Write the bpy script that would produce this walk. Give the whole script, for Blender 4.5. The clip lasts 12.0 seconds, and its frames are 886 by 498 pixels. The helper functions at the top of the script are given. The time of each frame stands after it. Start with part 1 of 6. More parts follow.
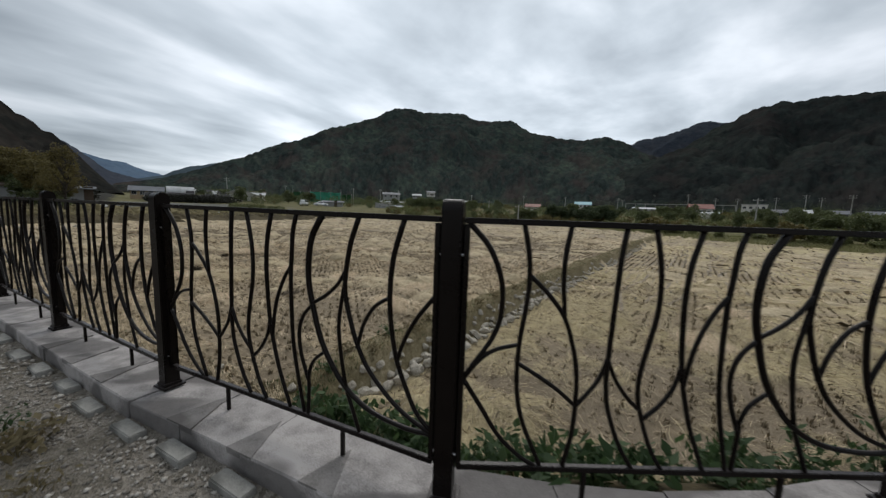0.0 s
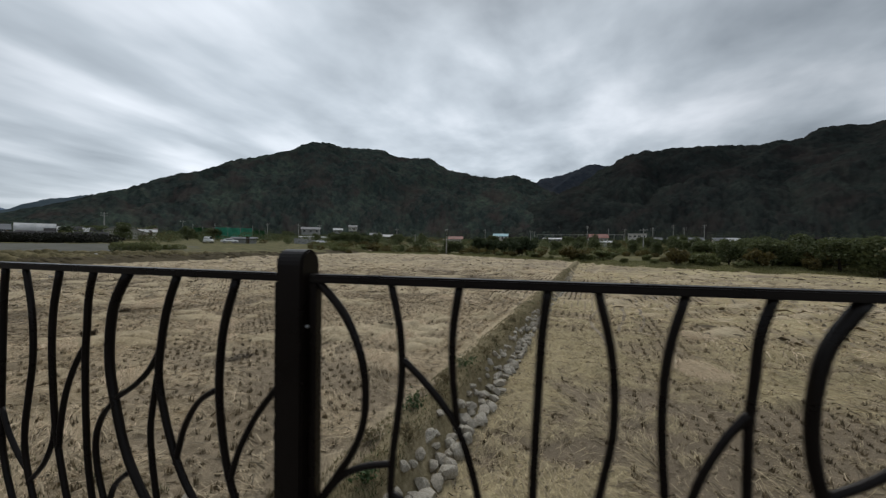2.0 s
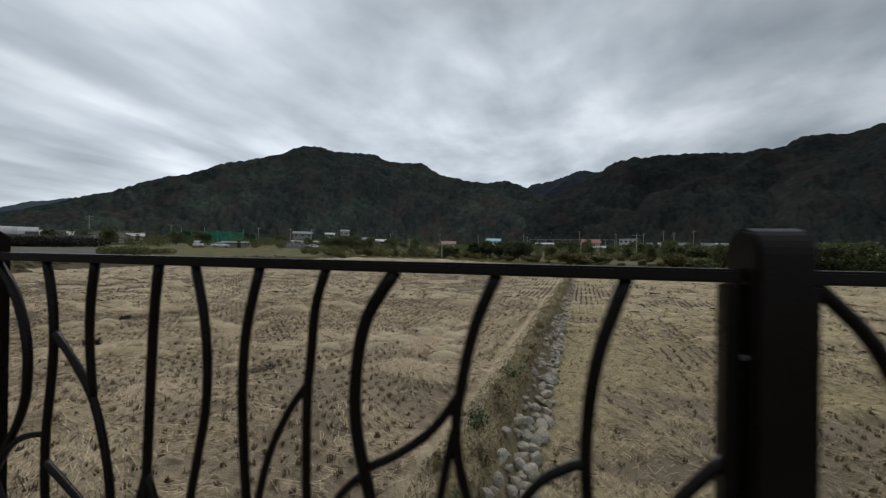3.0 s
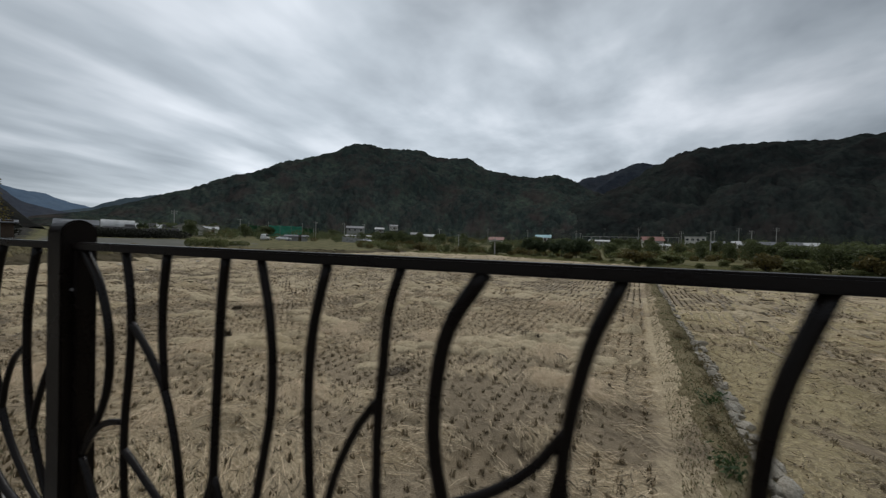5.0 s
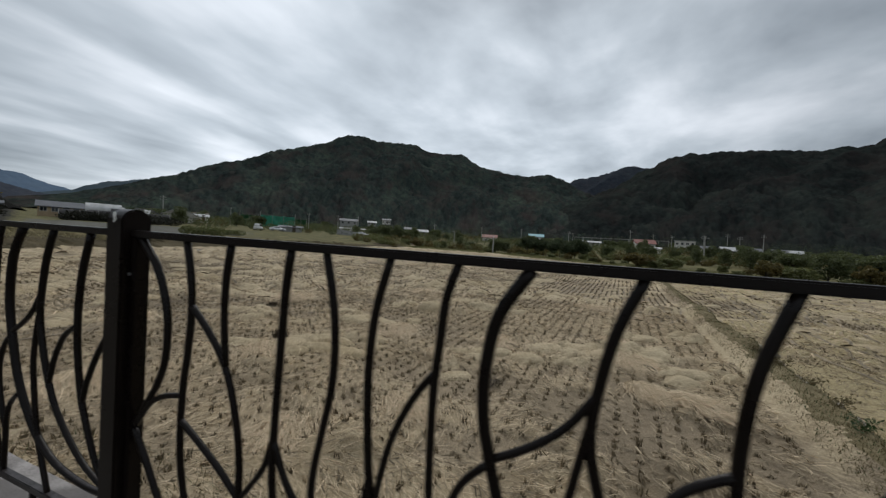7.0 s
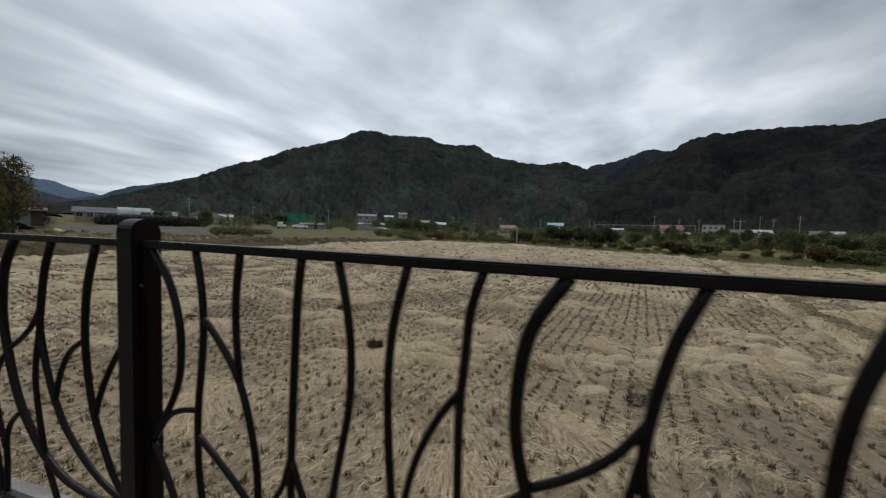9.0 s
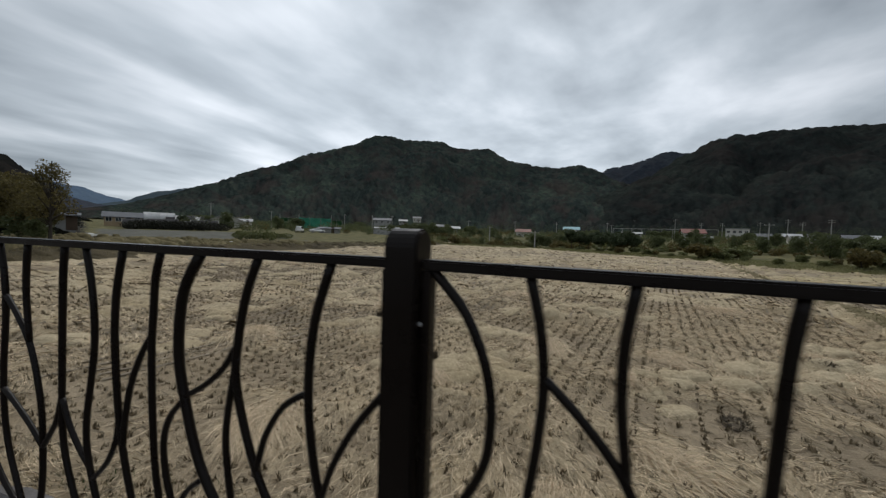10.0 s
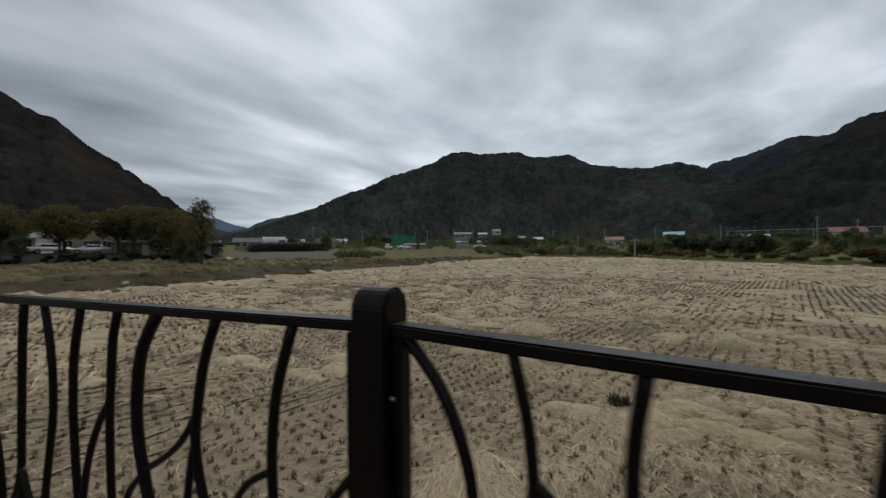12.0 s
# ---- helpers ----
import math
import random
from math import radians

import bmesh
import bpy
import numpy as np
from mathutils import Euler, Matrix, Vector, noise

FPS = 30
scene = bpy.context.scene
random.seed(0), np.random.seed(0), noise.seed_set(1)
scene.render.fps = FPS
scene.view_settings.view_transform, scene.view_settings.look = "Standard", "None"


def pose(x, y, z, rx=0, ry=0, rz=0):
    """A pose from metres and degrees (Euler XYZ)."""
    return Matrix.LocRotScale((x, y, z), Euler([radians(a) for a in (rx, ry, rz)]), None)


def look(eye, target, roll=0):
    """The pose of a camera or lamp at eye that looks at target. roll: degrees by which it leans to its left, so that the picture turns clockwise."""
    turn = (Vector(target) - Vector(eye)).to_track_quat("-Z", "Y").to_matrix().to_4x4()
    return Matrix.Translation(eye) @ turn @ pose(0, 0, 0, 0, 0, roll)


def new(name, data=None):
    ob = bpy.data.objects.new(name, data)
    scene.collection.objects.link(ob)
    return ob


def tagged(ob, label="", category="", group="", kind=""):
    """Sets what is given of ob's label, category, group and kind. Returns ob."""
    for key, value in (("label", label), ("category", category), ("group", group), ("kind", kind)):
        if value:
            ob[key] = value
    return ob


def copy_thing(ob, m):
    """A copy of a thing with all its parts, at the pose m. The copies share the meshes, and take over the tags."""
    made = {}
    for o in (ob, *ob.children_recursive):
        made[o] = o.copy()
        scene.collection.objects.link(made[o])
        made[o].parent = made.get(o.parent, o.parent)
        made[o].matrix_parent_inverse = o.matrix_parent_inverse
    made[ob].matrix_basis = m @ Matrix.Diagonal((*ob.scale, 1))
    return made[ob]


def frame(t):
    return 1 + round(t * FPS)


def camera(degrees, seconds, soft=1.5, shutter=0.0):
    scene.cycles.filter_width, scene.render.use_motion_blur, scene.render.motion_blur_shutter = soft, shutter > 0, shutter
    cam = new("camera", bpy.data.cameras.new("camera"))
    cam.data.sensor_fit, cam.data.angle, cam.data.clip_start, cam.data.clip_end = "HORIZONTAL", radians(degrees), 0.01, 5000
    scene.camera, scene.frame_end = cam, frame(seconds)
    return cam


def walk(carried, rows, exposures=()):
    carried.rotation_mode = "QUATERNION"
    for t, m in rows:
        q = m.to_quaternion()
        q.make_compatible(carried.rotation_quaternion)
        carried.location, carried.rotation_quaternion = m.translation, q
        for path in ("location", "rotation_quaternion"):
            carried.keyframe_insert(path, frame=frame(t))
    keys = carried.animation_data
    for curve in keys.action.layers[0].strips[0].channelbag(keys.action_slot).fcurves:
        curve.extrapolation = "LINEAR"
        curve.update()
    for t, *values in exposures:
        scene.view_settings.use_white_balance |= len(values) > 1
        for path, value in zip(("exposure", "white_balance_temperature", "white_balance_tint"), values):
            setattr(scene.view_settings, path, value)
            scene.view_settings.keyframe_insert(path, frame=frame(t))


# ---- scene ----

# ================= camera and walk =================
cam = camera(104.85, 12.0, soft=1.32, shutter=0.3)
walk(cam, [
    (0, pose(0.0177, -0.0036, 1.3185, 83.375, -2.018, -0.064)),
    (0.5, pose(-0.3692, 0.3413, 1.3093, 83.560, -1.854, -1.838)),
    (1, pose(-0.7904, 0.5706, 1.3017, 84.965, -1.835, -4.886)),
    (1.5, pose(-1.1742, 0.8046, 1.3612, 87.422, -1.298, -9.310)),
    (2, pose(-1.5847, 1.1161, 1.3789, 89.247, -0.708, -13.085)),
    (2.5, pose(-2.0148, 1.4076, 1.3576, 89.840, -0.641, -14.797)),
    (3, pose(-2.4407, 1.7451, 1.3173, 90.079, -0.804, -14.507)),
    (5, pose(-4.2699, 2.8315, 1.3169, 89.161, -1.616, -7.064)),
    (5.5, pose(-4.7634, 3.0576, 1.3383, 88.489, -2.677, -6.320)),
    (6, pose(-5.2420, 3.3224, 1.3057, 88.323, -3.540, -6.759)),
    (6.5, pose(-5.7202, 3.4911, 1.3093, 88.567, -4.117, -8.221)),
    (8.5, pose(-7.5350, 4.3771, 1.3567, 87.747, -1.613, -8.074)),
    (9, pose(-7.9611, 4.6707, 1.3474, 87.100, -1.688, -6.224)),
    (9.5, pose(-8.3842, 4.8979, 1.3302, 86.958, -1.830, -4.916)),
    (10, pose(-8.8119, 5.1025, 1.3467, 87.704, -1.696, -4.032)),
    (10.5, pose(-9.1979, 5.3305, 1.3858, 88.912, -1.071, -3.094)),
    (11, pose(-9.6265, 5.5216, 1.3996, 89.768, -0.552, -1.229)),
    (11.5, pose(-10.0349, 5.7439, 1.4501, 90.134, -0.094, 3.061)),
    (12, pose(-10.4473, 5.9733, 1.4382, 89.753, 0.535, 9.010))
], exposures=[(0, 0.17), (0.5, 0.2), (1.2, 0.2), (2.0, -0.03), (3.0, -0.09), (5.0, -0.14), (5.6, -0.12), (6.5, -0.02), (8.5, -0.01), (9.5, 0.0), (10.5, -0.05), (11.5, -0.15), (12, -0.22)])

# ================= world and light =================
world = bpy.data.worlds.new("overcast_sky")
scene.world = world
world.use_nodes = True
wn, wl = world.node_tree.nodes, world.node_tree.links
wn.clear()


def wnode(kind, **props):
    n = wn.new(kind)
    for k, v in props.items():
        n.inputs[k].default_value = v
    return n


def wmath(op, a, b):
    n = wn.new("ShaderNodeMath")
    n.operation = op
    for i, v in enumerate((a, b)):
        if isinstance(v, (int, float)):
            n.inputs[i].default_value = v
        else:
            wl.new(v, n.inputs[i])
    return n.outputs[0]


coord = wn.new("ShaderNodeTexCoord")
sep = wn.new("ShaderNodeSeparateXYZ")
wl.new(coord.outputs["Generated"], sep.inputs[0])
zc = wmath("ADD", wmath("MAXIMUM", sep.outputs[2], 0.0), 0.16)
comb = wn.new("ShaderNodeCombineXYZ")
wl.new(wmath("DIVIDE", sep.outputs[0], zc), comb.inputs[0])
wl.new(wmath("DIVIDE", sep.outputs[1], zc), comb.inputs[1])


def cloud_layer(angle, sx, sy, scale, detail, rough, dist, shift):
    m = wn.new("ShaderNodeMapping")
    m.vector_type = "TEXTURE"
    m.inputs["Rotation"].default_value = (0, 0, radians(angle))
    m.inputs["Scale"].default_value = (1 / sx, 1 / sy, 1)
    m.inputs["Location"].default_value = shift
    wl.new(comb.outputs[0], m.inputs[0])
    n = wnode("ShaderNodeTexNoise", Scale=scale, Detail=detail, Roughness=rough, Distortion=dist)
    wl.new(m.outputs[0], n.inputs["Vector"])
    return n.outputs["Fac"]


c1 = cloud_layer(58, 0.5, 1.1, 2.2, 4, 0.45, 0.12, (3.1, 1.7, 0))
c2 = cloud_layer(40, 0.9, 1.0, 1.9, 5, 0.5, 0.15, (7.3, 2.2, 0))
c3 = cloud_layer(40, 0.8, 1.0, 0.5, 3, 0.5, 0.3, (1.2, 8.4, 0))
# combed streaks to the west, broken softer cloud to the east
part_w = wn.new("ShaderNodeMapRange")
part_w.interpolation_type = "SMOOTHSTEP"
part_w.inputs["From Min"].default_value, part_w.inputs["From Max"].default_value = -0.55, 0.35
part_w.inputs["To Min"].default_value, part_w.inputs["To Max"].default_value = 0.72, 0.12
wl.new(sep.outputs[0], part_w.inputs[0])
streak = wmath("MULTIPLY", c1, part_w.outputs[0])
broken = wmath("MULTIPLY", c2, wmath("SUBTRACT", 1.0, part_w.outputs[0]))
mixv = wmath("ADD", wmath("MULTIPLY", wmath("ADD", streak, broken), 0.74), wmath("MULTIPLY", c3, 0.36))
ramp = wn.new("ShaderNodeValToRGB")
ramp.color_ramp.elements[0].position, ramp.color_ramp.elements[0].color = 0.39, (0.280, 0.322, 0.365, 1)
ramp.color_ramp.elements[1].position, ramp.color_ramp.elements[1].color = 0.705, (0.785, 0.838, 0.905, 1)
e = ramp.color_ramp.elements.new(0.545)
e.color = (0.49, 0.548, 0.605, 1)
wl.new(mixv, ramp.inputs[0])
# thinner, brighter cloud towards the sun's place
toward = wn.new("ShaderNodeVectorMath")
toward.operation = "DOT_PRODUCT"
wl.new(coord.outputs["Generated"], toward.inputs[0])
toward.inputs[1].default_value = (math.sin(radians(1)) * math.cos(radians(8)), math.cos(radians(1)) * math.cos(radians(8)), math.sin(radians(8)))
band = wn.new("ShaderNodeMapRange")
band.interpolation_type = "SMOOTHSTEP"
band.inputs["From Min"].default_value, band.inputs["From Max"].default_value = 0.48, 1.0
band.inputs["To Min"].default_value, band.inputs["To Max"].default_value = 0.8, 1.26
wl.new(toward.outputs["Value"], band.inputs[0])
lit = wn.new("ShaderNodeVectorMath")
lit.operation = "SCALE"
wl.new(ramp.outputs[0], lit.inputs[0])
wl.new(band.outputs[0], lit.inputs["Scale"])
sky = wn.new("ShaderNodeTexSky")
sky.sky_type, sky.sun_disc = "NISHITA", False
sky.sun_elevation, sky.sun_rotation = radians(50), radians(14)
skyb = wn.new("ShaderNodeBackground")
skyb.inputs["Strength"].default_value = 0.1
wl.new(sky.outputs[0], skyb.inputs[0])
clb = wn.new("ShaderNodeBackground")
clb.inputs["Strength"].default_value = 1.0
wl.new(lit.outputs[0], clb.inputs[0])
wmix = wn.new("ShaderNodeMixShader")
wmix.inputs[0].default_value = 0.94
wl.new(skyb.outputs[0], wmix.inputs[1])
wl.new(clb.outputs[0], wmix.inputs[2])
wout = wn.new("ShaderNodeOutputWorld")
wl.new(wmix.outputs[0], wout.inputs[0])

sun_data = bpy.data.lights.new("sun", "SUN")
sun_data.energy, sun_data.angle, sun_data.color = 1.2, radians(35), (1.0, 0.96, 0.9)
sun = new("sun", sun_data)
sun.matrix_world = look((0, 0, 0), (-math.sin(radians(14)) * math.cos(radians(50)), -math.cos(radians(14)) * math.cos(radians(50)), -math.sin(radians(50))))

# ================= materials =================


class Mat:
    """A node material under construction: a principled surface and small node helpers."""

    def __init__(self, name, rough=0.8, metal=0.0, spec=0.3):
        self.m = bpy.data.materials.new(name)
        self.m.use_nodes = True
        self.n, self.l = self.m.node_tree.nodes, self.m.node_tree.links
        self.b = self.n["Principled BSDF"]
        self.b.inputs["Roughness"].default_value = rough
        self.b.inputs["Metallic"].default_value = metal
        self.b.inputs["Specular IOR Level"].default_value = spec
        self.co = self.n.new("ShaderNodeTexCoord").outputs["Object"]

    def noise(self, scale, detail=4, rough=0.55, stretch=None, turn=0.0):
        v = self.co
        if stretch:
            mp = self.n.new("ShaderNodeMapping")
            mp.inputs["Scale"].default_value = stretch
            mp.inputs["Rotation"].default_value = (0, 0, radians(turn))
            self.l.new(v, mp.inputs[0])
            v = mp.outputs[0]
        t = self.n.new("ShaderNodeTexNoise")
        t.inputs["Scale"].default_value, t.inputs["Detail"].default_value, t.inputs["Roughness"].default_value = scale, detail, rough
        self.l.new(v, t.inputs["Vector"])
        return t.outputs["Fac"]

    def cells(self, scale):
        t = self.n.new("ShaderNodeTexVoronoi")
        t.inputs["Scale"].default_value = scale
        self.l.new(self.co, t.inputs["Vector"])
        return t

    def ramp(self, fac, *stops):
        r = self.n.new("ShaderNodeValToRGB")
        els = r.color_ramp.elements
        while len(els) < len(stops):
            els.new(0.5)
        for el, (p, c) in zip(els, stops):
            el.position, el.color = p, (*c, 1)
        self.l.new(fac, r.inputs[0])
        return r.outputs[0]

    def mix(self, fac, a, b, mode="MIX"):
        x = self.n.new("ShaderNodeMix")
        x.data_type, x.blend_type = "RGBA", mode
        for k, v in ((0, fac), (6, a), (7, b)):
            if isinstance(v, (int, float)):
                x.inputs[k].default_value = v
            elif isinstance(v, tuple):
                x.inputs[k].default_value = (*v, 1)
            else:
                self.l.new(v, x.inputs[k])
        return x.outputs[2]

    def math(self, op, a, b=0.0):
        x = self.n.new("ShaderNodeMath")
        x.operation, x.use_clamp = op, False
        for i, v in enumerate((a, b)):
            if isinstance(v, (int, float)):
                x.inputs[i].default_value = v
            else:
                self.l.new(v, x.inputs[i])
        return x.outputs[0]

    def attr(self, name):
        a = self.n.new("ShaderNodeAttribute")
        a.attribute_name = name
        return a.outputs["Fac"]

    def island(self):
        return self.n.new("ShaderNodeNewGeometry").outputs["Random Per Island"]

    def per_object(self):
        return self.n.new("ShaderNodeObjectInfo").outputs["Random"]

    def color(self, c):
        if isinstance(c, tuple):
            self.b.inputs["Base Color"].default_value = (*c, 1)
        else:
            self.l.new(c, self.b.inputs["Base Color"])
        return self

    def bump(self, h, strength=0.4, dist=0.02):
        x = self.n.new("ShaderNodeBump")
        x.inputs["Strength"].default_value, x.inputs["Distance"].default_value = strength, dist
        self.l.new(h, x.inputs["Height"])
        self.l.new(x.outputs[0], self.b.inputs["Normal"])
        return self

    def rough(self, f):
        self.l.new(f, self.b.inputs["Roughness"])
        return self


def simple(name, c, rough=0.7, metal=0.0, spec=0.3, vary=0.25, scale=3.0, bump=0.15):
    """Paint, plaster, tin and the like: one colour, broken by stains and grain at two scales."""
    m = Mat(name, rough, metal, spec)
    big, fine = m.noise(scale, 4), m.noise(scale * 14, 3)
    f = m.math("ADD", m.math("MULTIPLY", big, 0.7), m.math("MULTIPLY", fine, 0.3))
    lo = tuple(x * (1 - vary) for x in c)
    hi = tuple(min(1, x * (1 + vary)) for x in c)
    m.color(m.ramp(f, (0.3, lo), (0.7, hi)))
    if bump:
        m.bump(fine, bump, 0.01)
    return m.m


def black_paint():
    m = Mat("black_painted_steel", 0.4, 0.0, 0.15)
    g = m.noise(160, 3)
    d = m.noise(7, 5)
    paint = m.ramp(m.math("ADD", m.math("MULTIPLY", g, 0.4), m.math("MULTIPLY", d, 0.6)), (0.35, (0.0045, 0.003, 0.0025)), (0.75, (0.010, 0.0068, 0.0056)))
    # Sky sheen on up-facing faces, put into the colour as speckled grey.
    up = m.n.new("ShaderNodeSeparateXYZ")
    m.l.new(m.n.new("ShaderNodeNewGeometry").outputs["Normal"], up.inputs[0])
    sky_sheen = m.math("MULTIPLY", m.ramp(up.outputs[2], (0.8, (0, 0, 0)), (0.97, (1, 1, 1))), m.ramp(m.noise(45, 5, 0.7), (0.35, (0.25, 0.25, 0.25)), (0.65, (1, 1, 1))))
    m.color(m.mix(sky_sheen, paint, (0.062, 0.055, 0.055)))
    m.rough(m.ramp(d, (0.3, (0.22, 0.22, 0.22)), (0.7, (0.38, 0.38, 0.38))))
    m.bump(g, 0.25, 0.002)
    return m.m


def concrete(name, lo, hi):
    m = Mat(name, 0.85, 0, 0.2)
    big, mid, fine = m.noise(1.6, 5), m.noise(9, 5), m.noise(120, 3)
    f = m.math("ADD", m.math("ADD", m.math("MULTIPLY", big, 0.3), m.math("MULTIPLY", mid, 0.42)), m.math("MULTIPLY", fine, 0.28))
    c = m.ramp(f, (0.38, lo), (0.56, hi))
    c = m.mix(m.math("MULTIPLY", m.per_object(), 0.22), c, (lo[0] * 0.8, lo[1] * 0.8, lo[2] * 0.8))
    stain = m.ramp(m.noise(2.3, 2, 0.4, (0.5, 1.6, 1.0), 62), (0.5, (0, 0, 0)), (0.56, (0.75, 0.75, 0.75)))
    c = m.mix(stain, c, (lo[0] * 0.62, lo[1] * 0.62, lo[2] * 0.62))
    m.color(c).bump(m.math("ADD", fine, m.math("MULTIPLY", mid, 2.0)), 0.35, 0.006)
    return m.m


def gravel_mat():
    m = Mat("gravel_path", 0.95, 0, 0.15)
    v, w, n = m.cells(38), m.cells(95), m.noise(1.3, 5)
    c1 = m.ramp(v.outputs["Color"], (0.2, (0.13, 0.115, 0.093)), (0.8, (0.38, 0.345, 0.3)))
    c2 = m.ramp(w.outputs["Color"], (0.2, (0.1, 0.087, 0.069)), (0.8, (0.25, 0.22, 0.18)))
    c = m.mix(m.noise(3.0, 4), c1, c2)
    c = m.mix(m.ramp(n, (0.45, (0, 0, 0)), (0.65, (0.7, 0.7, 0.7))), c, (0.13, 0.112, 0.084))
    m.color(c).bump(m.math("ADD", v.outputs["Distance"], w.outputs["Distance"]), 0.7, 0.02)
    return m.m


def field_mat():
    """Cut paddy: grey-brown mud between, pale straw where it lies; the straw of the fresher plots is yellower."""
    m = Mat("stubble_field", 0.92, 0, 0.15)
    cover, fresh = m.attr("cover"), m.attr("fresh")
    fib = m.noise(26, 5, 0.7, (1.0, 0.16, 1.0), 37)
    fib2 = m.noise(30, 5, 0.7, (0.14, 1.0, 1.0), 20)
    grain, blot = m.noise(60, 3), m.noise(0.8, 5)
    damp = m.attr("damp")
    mud = m.ramp(m.math("ADD", m.math("MULTIPLY", grain, 0.55), m.math("MULTIPLY", m.noise(5, 5), 0.45)), (0.3, (0.193, 0.152, 0.101)), (0.7, (0.475, 0.383, 0.267)))
    dry = m.ramp(m.math("ADD", m.math("MULTIPLY", fib, 0.5), m.math("MULTIPLY", fib2, 0.5)), (0.3, (0.299, 0.234, 0.153)), (0.5, (0.520, 0.425, 0.293)), (0.72, (0.707, 0.592, 0.429)))
    yel = m.ramp(m.math("ADD", m.math("MULTIPLY", fib, 0.5), m.math("MULTIPLY", fib2, 0.5)), (0.3, (0.232, 0.193, 0.099)), (0.5, (0.455, 0.383, 0.215)), (0.72, (0.642, 0.549, 0.331)))
    mud = m.mix(m.math("MULTIPLY", damp, 0.7), mud, m.ramp(grain, (0.3, (0.084, 0.066, 0.048)), (0.7, (0.220, 0.178, 0.128))))
    straw = m.mix(fresh, dry, yel)
    k = m.math("ADD", m.math("MULTIPLY", m.math("SUBTRACT", fib, 0.5), 1.3), m.math("ADD", cover, m.math("MULTIPLY", m.math("SUBTRACT", blot, 0.5), 0.5)))
    k = m.ramp(k, (0.15, (0, 0, 0)), (0.85, (1, 1, 1)))
    c = m.mix(k, mud, straw)
    c = m.mix(m.ramp(m.noise(0.16, 5, 0.6), (0.42, (0.522, 0.522, 0.522)), (0.6, (0, 0, 0))), c, (0.8, 0.79, 0.76), "MULTIPLY")
    c = m.mix(m.ramp(m.noise(0.45, 5, 0.65, (0.5, 1.0, 1.0), 53), (0.5, (0, 0, 0)), (0.68, (0.759, 0.759, 0.759))), c, (0.78, 0.75, 0.68), "MULTIPLY")
    m.color(c).bump(m.math("ADD", m.math("ADD", fib, fib2), grain), 0.6, 0.03)
    return m.m


def grass_ground(name, a, b, c):
    m = Mat(name, 0.95, 0, 0.1)
    f = m.math("ADD", m.math("MULTIPLY", m.noise(0.35, 6, 0.65), 0.55), m.math("MULTIPLY", m.noise(14, 4, 0.7), 0.45))
    m.color(m.ramp(f, (0.34, a), (0.5, b), (0.66, c))).bump(m.noise(25, 4), 0.6, 0.04)
    return m.m


def forest_mat(name, dark, mid, light, warm, bump=0.4):
    """Canopy seen from afar: stands of different trees, single crowns, a few turning brown. Laid out by bearing and by way up the slope."""
    m = Mat(name, 1.0, 0, 0.0)
    uv = m.n.new("ShaderNodeCombineXYZ")
    m.l.new(m.attr("bow"), uv.inputs[0])
    rise = m.n.new("ShaderNodeSeparateXYZ")
    m.l.new(m.co, rise.inputs[0])
    m.l.new(m.math("ADD", m.math("MULTIPLY", m.attr("climb"), 0.3), m.math("MULTIPLY", rise.outputs[2], 0.9)), uv.inputs[1])
    m.co = uv.outputs[0]
    v = m.cells(0.105)
    big, stand, crown = m.noise(0.008, 5, 0.6), m.noise(0.035, 5, 0.65), m.noise(0.16, 4, 0.65)
    f = m.math("ADD", m.math("ADD", m.math("MULTIPLY", big, 0.4), m.math("MULTIPLY", stand, 0.32)), m.math("MULTIPLY", crown, 0.28))
    c = m.ramp(f, (0.38, dark), (0.5, mid), (0.62, light))
    sepc = m.n.new("ShaderNodeSeparateColor")
    m.l.new(v.outputs["Color"], sepc.inputs[0])
    c = m.mix(m.ramp(sepc.outputs[0], (0.5, (0, 0, 0)), (0.95, (0.32, 0.32, 0.32))), c, warm)
    c = m.mix(m.ramp(sepc.outputs[1], (0.45, (0, 0, 0)), (0.95, (0.28, 0.28, 0.28))), c, dark)
    c = m.mix(m.ramp(sepc.outputs[2], (0.6, (0, 0, 0)), (1.0, (0.22, 0.22, 0.22))), c, light)
    c = m.mix(m.ramp(m.noise(0.014, 4, 0.6), (0.5, (0, 0, 0)), (0.66, (0.6, 0.6, 0.6))), c, warm)
    m.color(c).bump(m.math("ADD", crown, m.math("MULTIPLY", v.outputs["Distance"], -0.5)), bump, 3.0)
    return m.m


def leaf_mat(name, lo, hi, trans=0.4):
    m = Mat(name, 0.6, 0, 0.25)
    f = m.math("ADD", m.math("MULTIPLY", m.island(), 0.65), m.math("MULTIPLY", m.noise(0.9, 3), 0.35))
    c = m.ramp(f, (0.0, lo), (1.0, hi))
    m.color(c)
    tr, mx = m.n.new("ShaderNodeBsdfTranslucent"), m.n.new("ShaderNodeMixShader")
    mx.inputs[0].default_value = trans
    m.l.new(c, tr.inputs[0])
    m.l.new(m.b.outputs[0], mx.inputs[1])
    m.l.new(tr.outputs[0], mx.inputs[2])
    m.l.new(mx.outputs[0], m.n["Material Output"].inputs[0])
    return m.m


def straw_mat(name, lo, hi):
    m = Mat(name, 0.7, 0, 0.25)
    m.color(m.ramp(m.island(), (0.0, lo), (0.7, hi), (1.0, tuple(min(1, x * 1.25) for x in hi))))
    return m.m


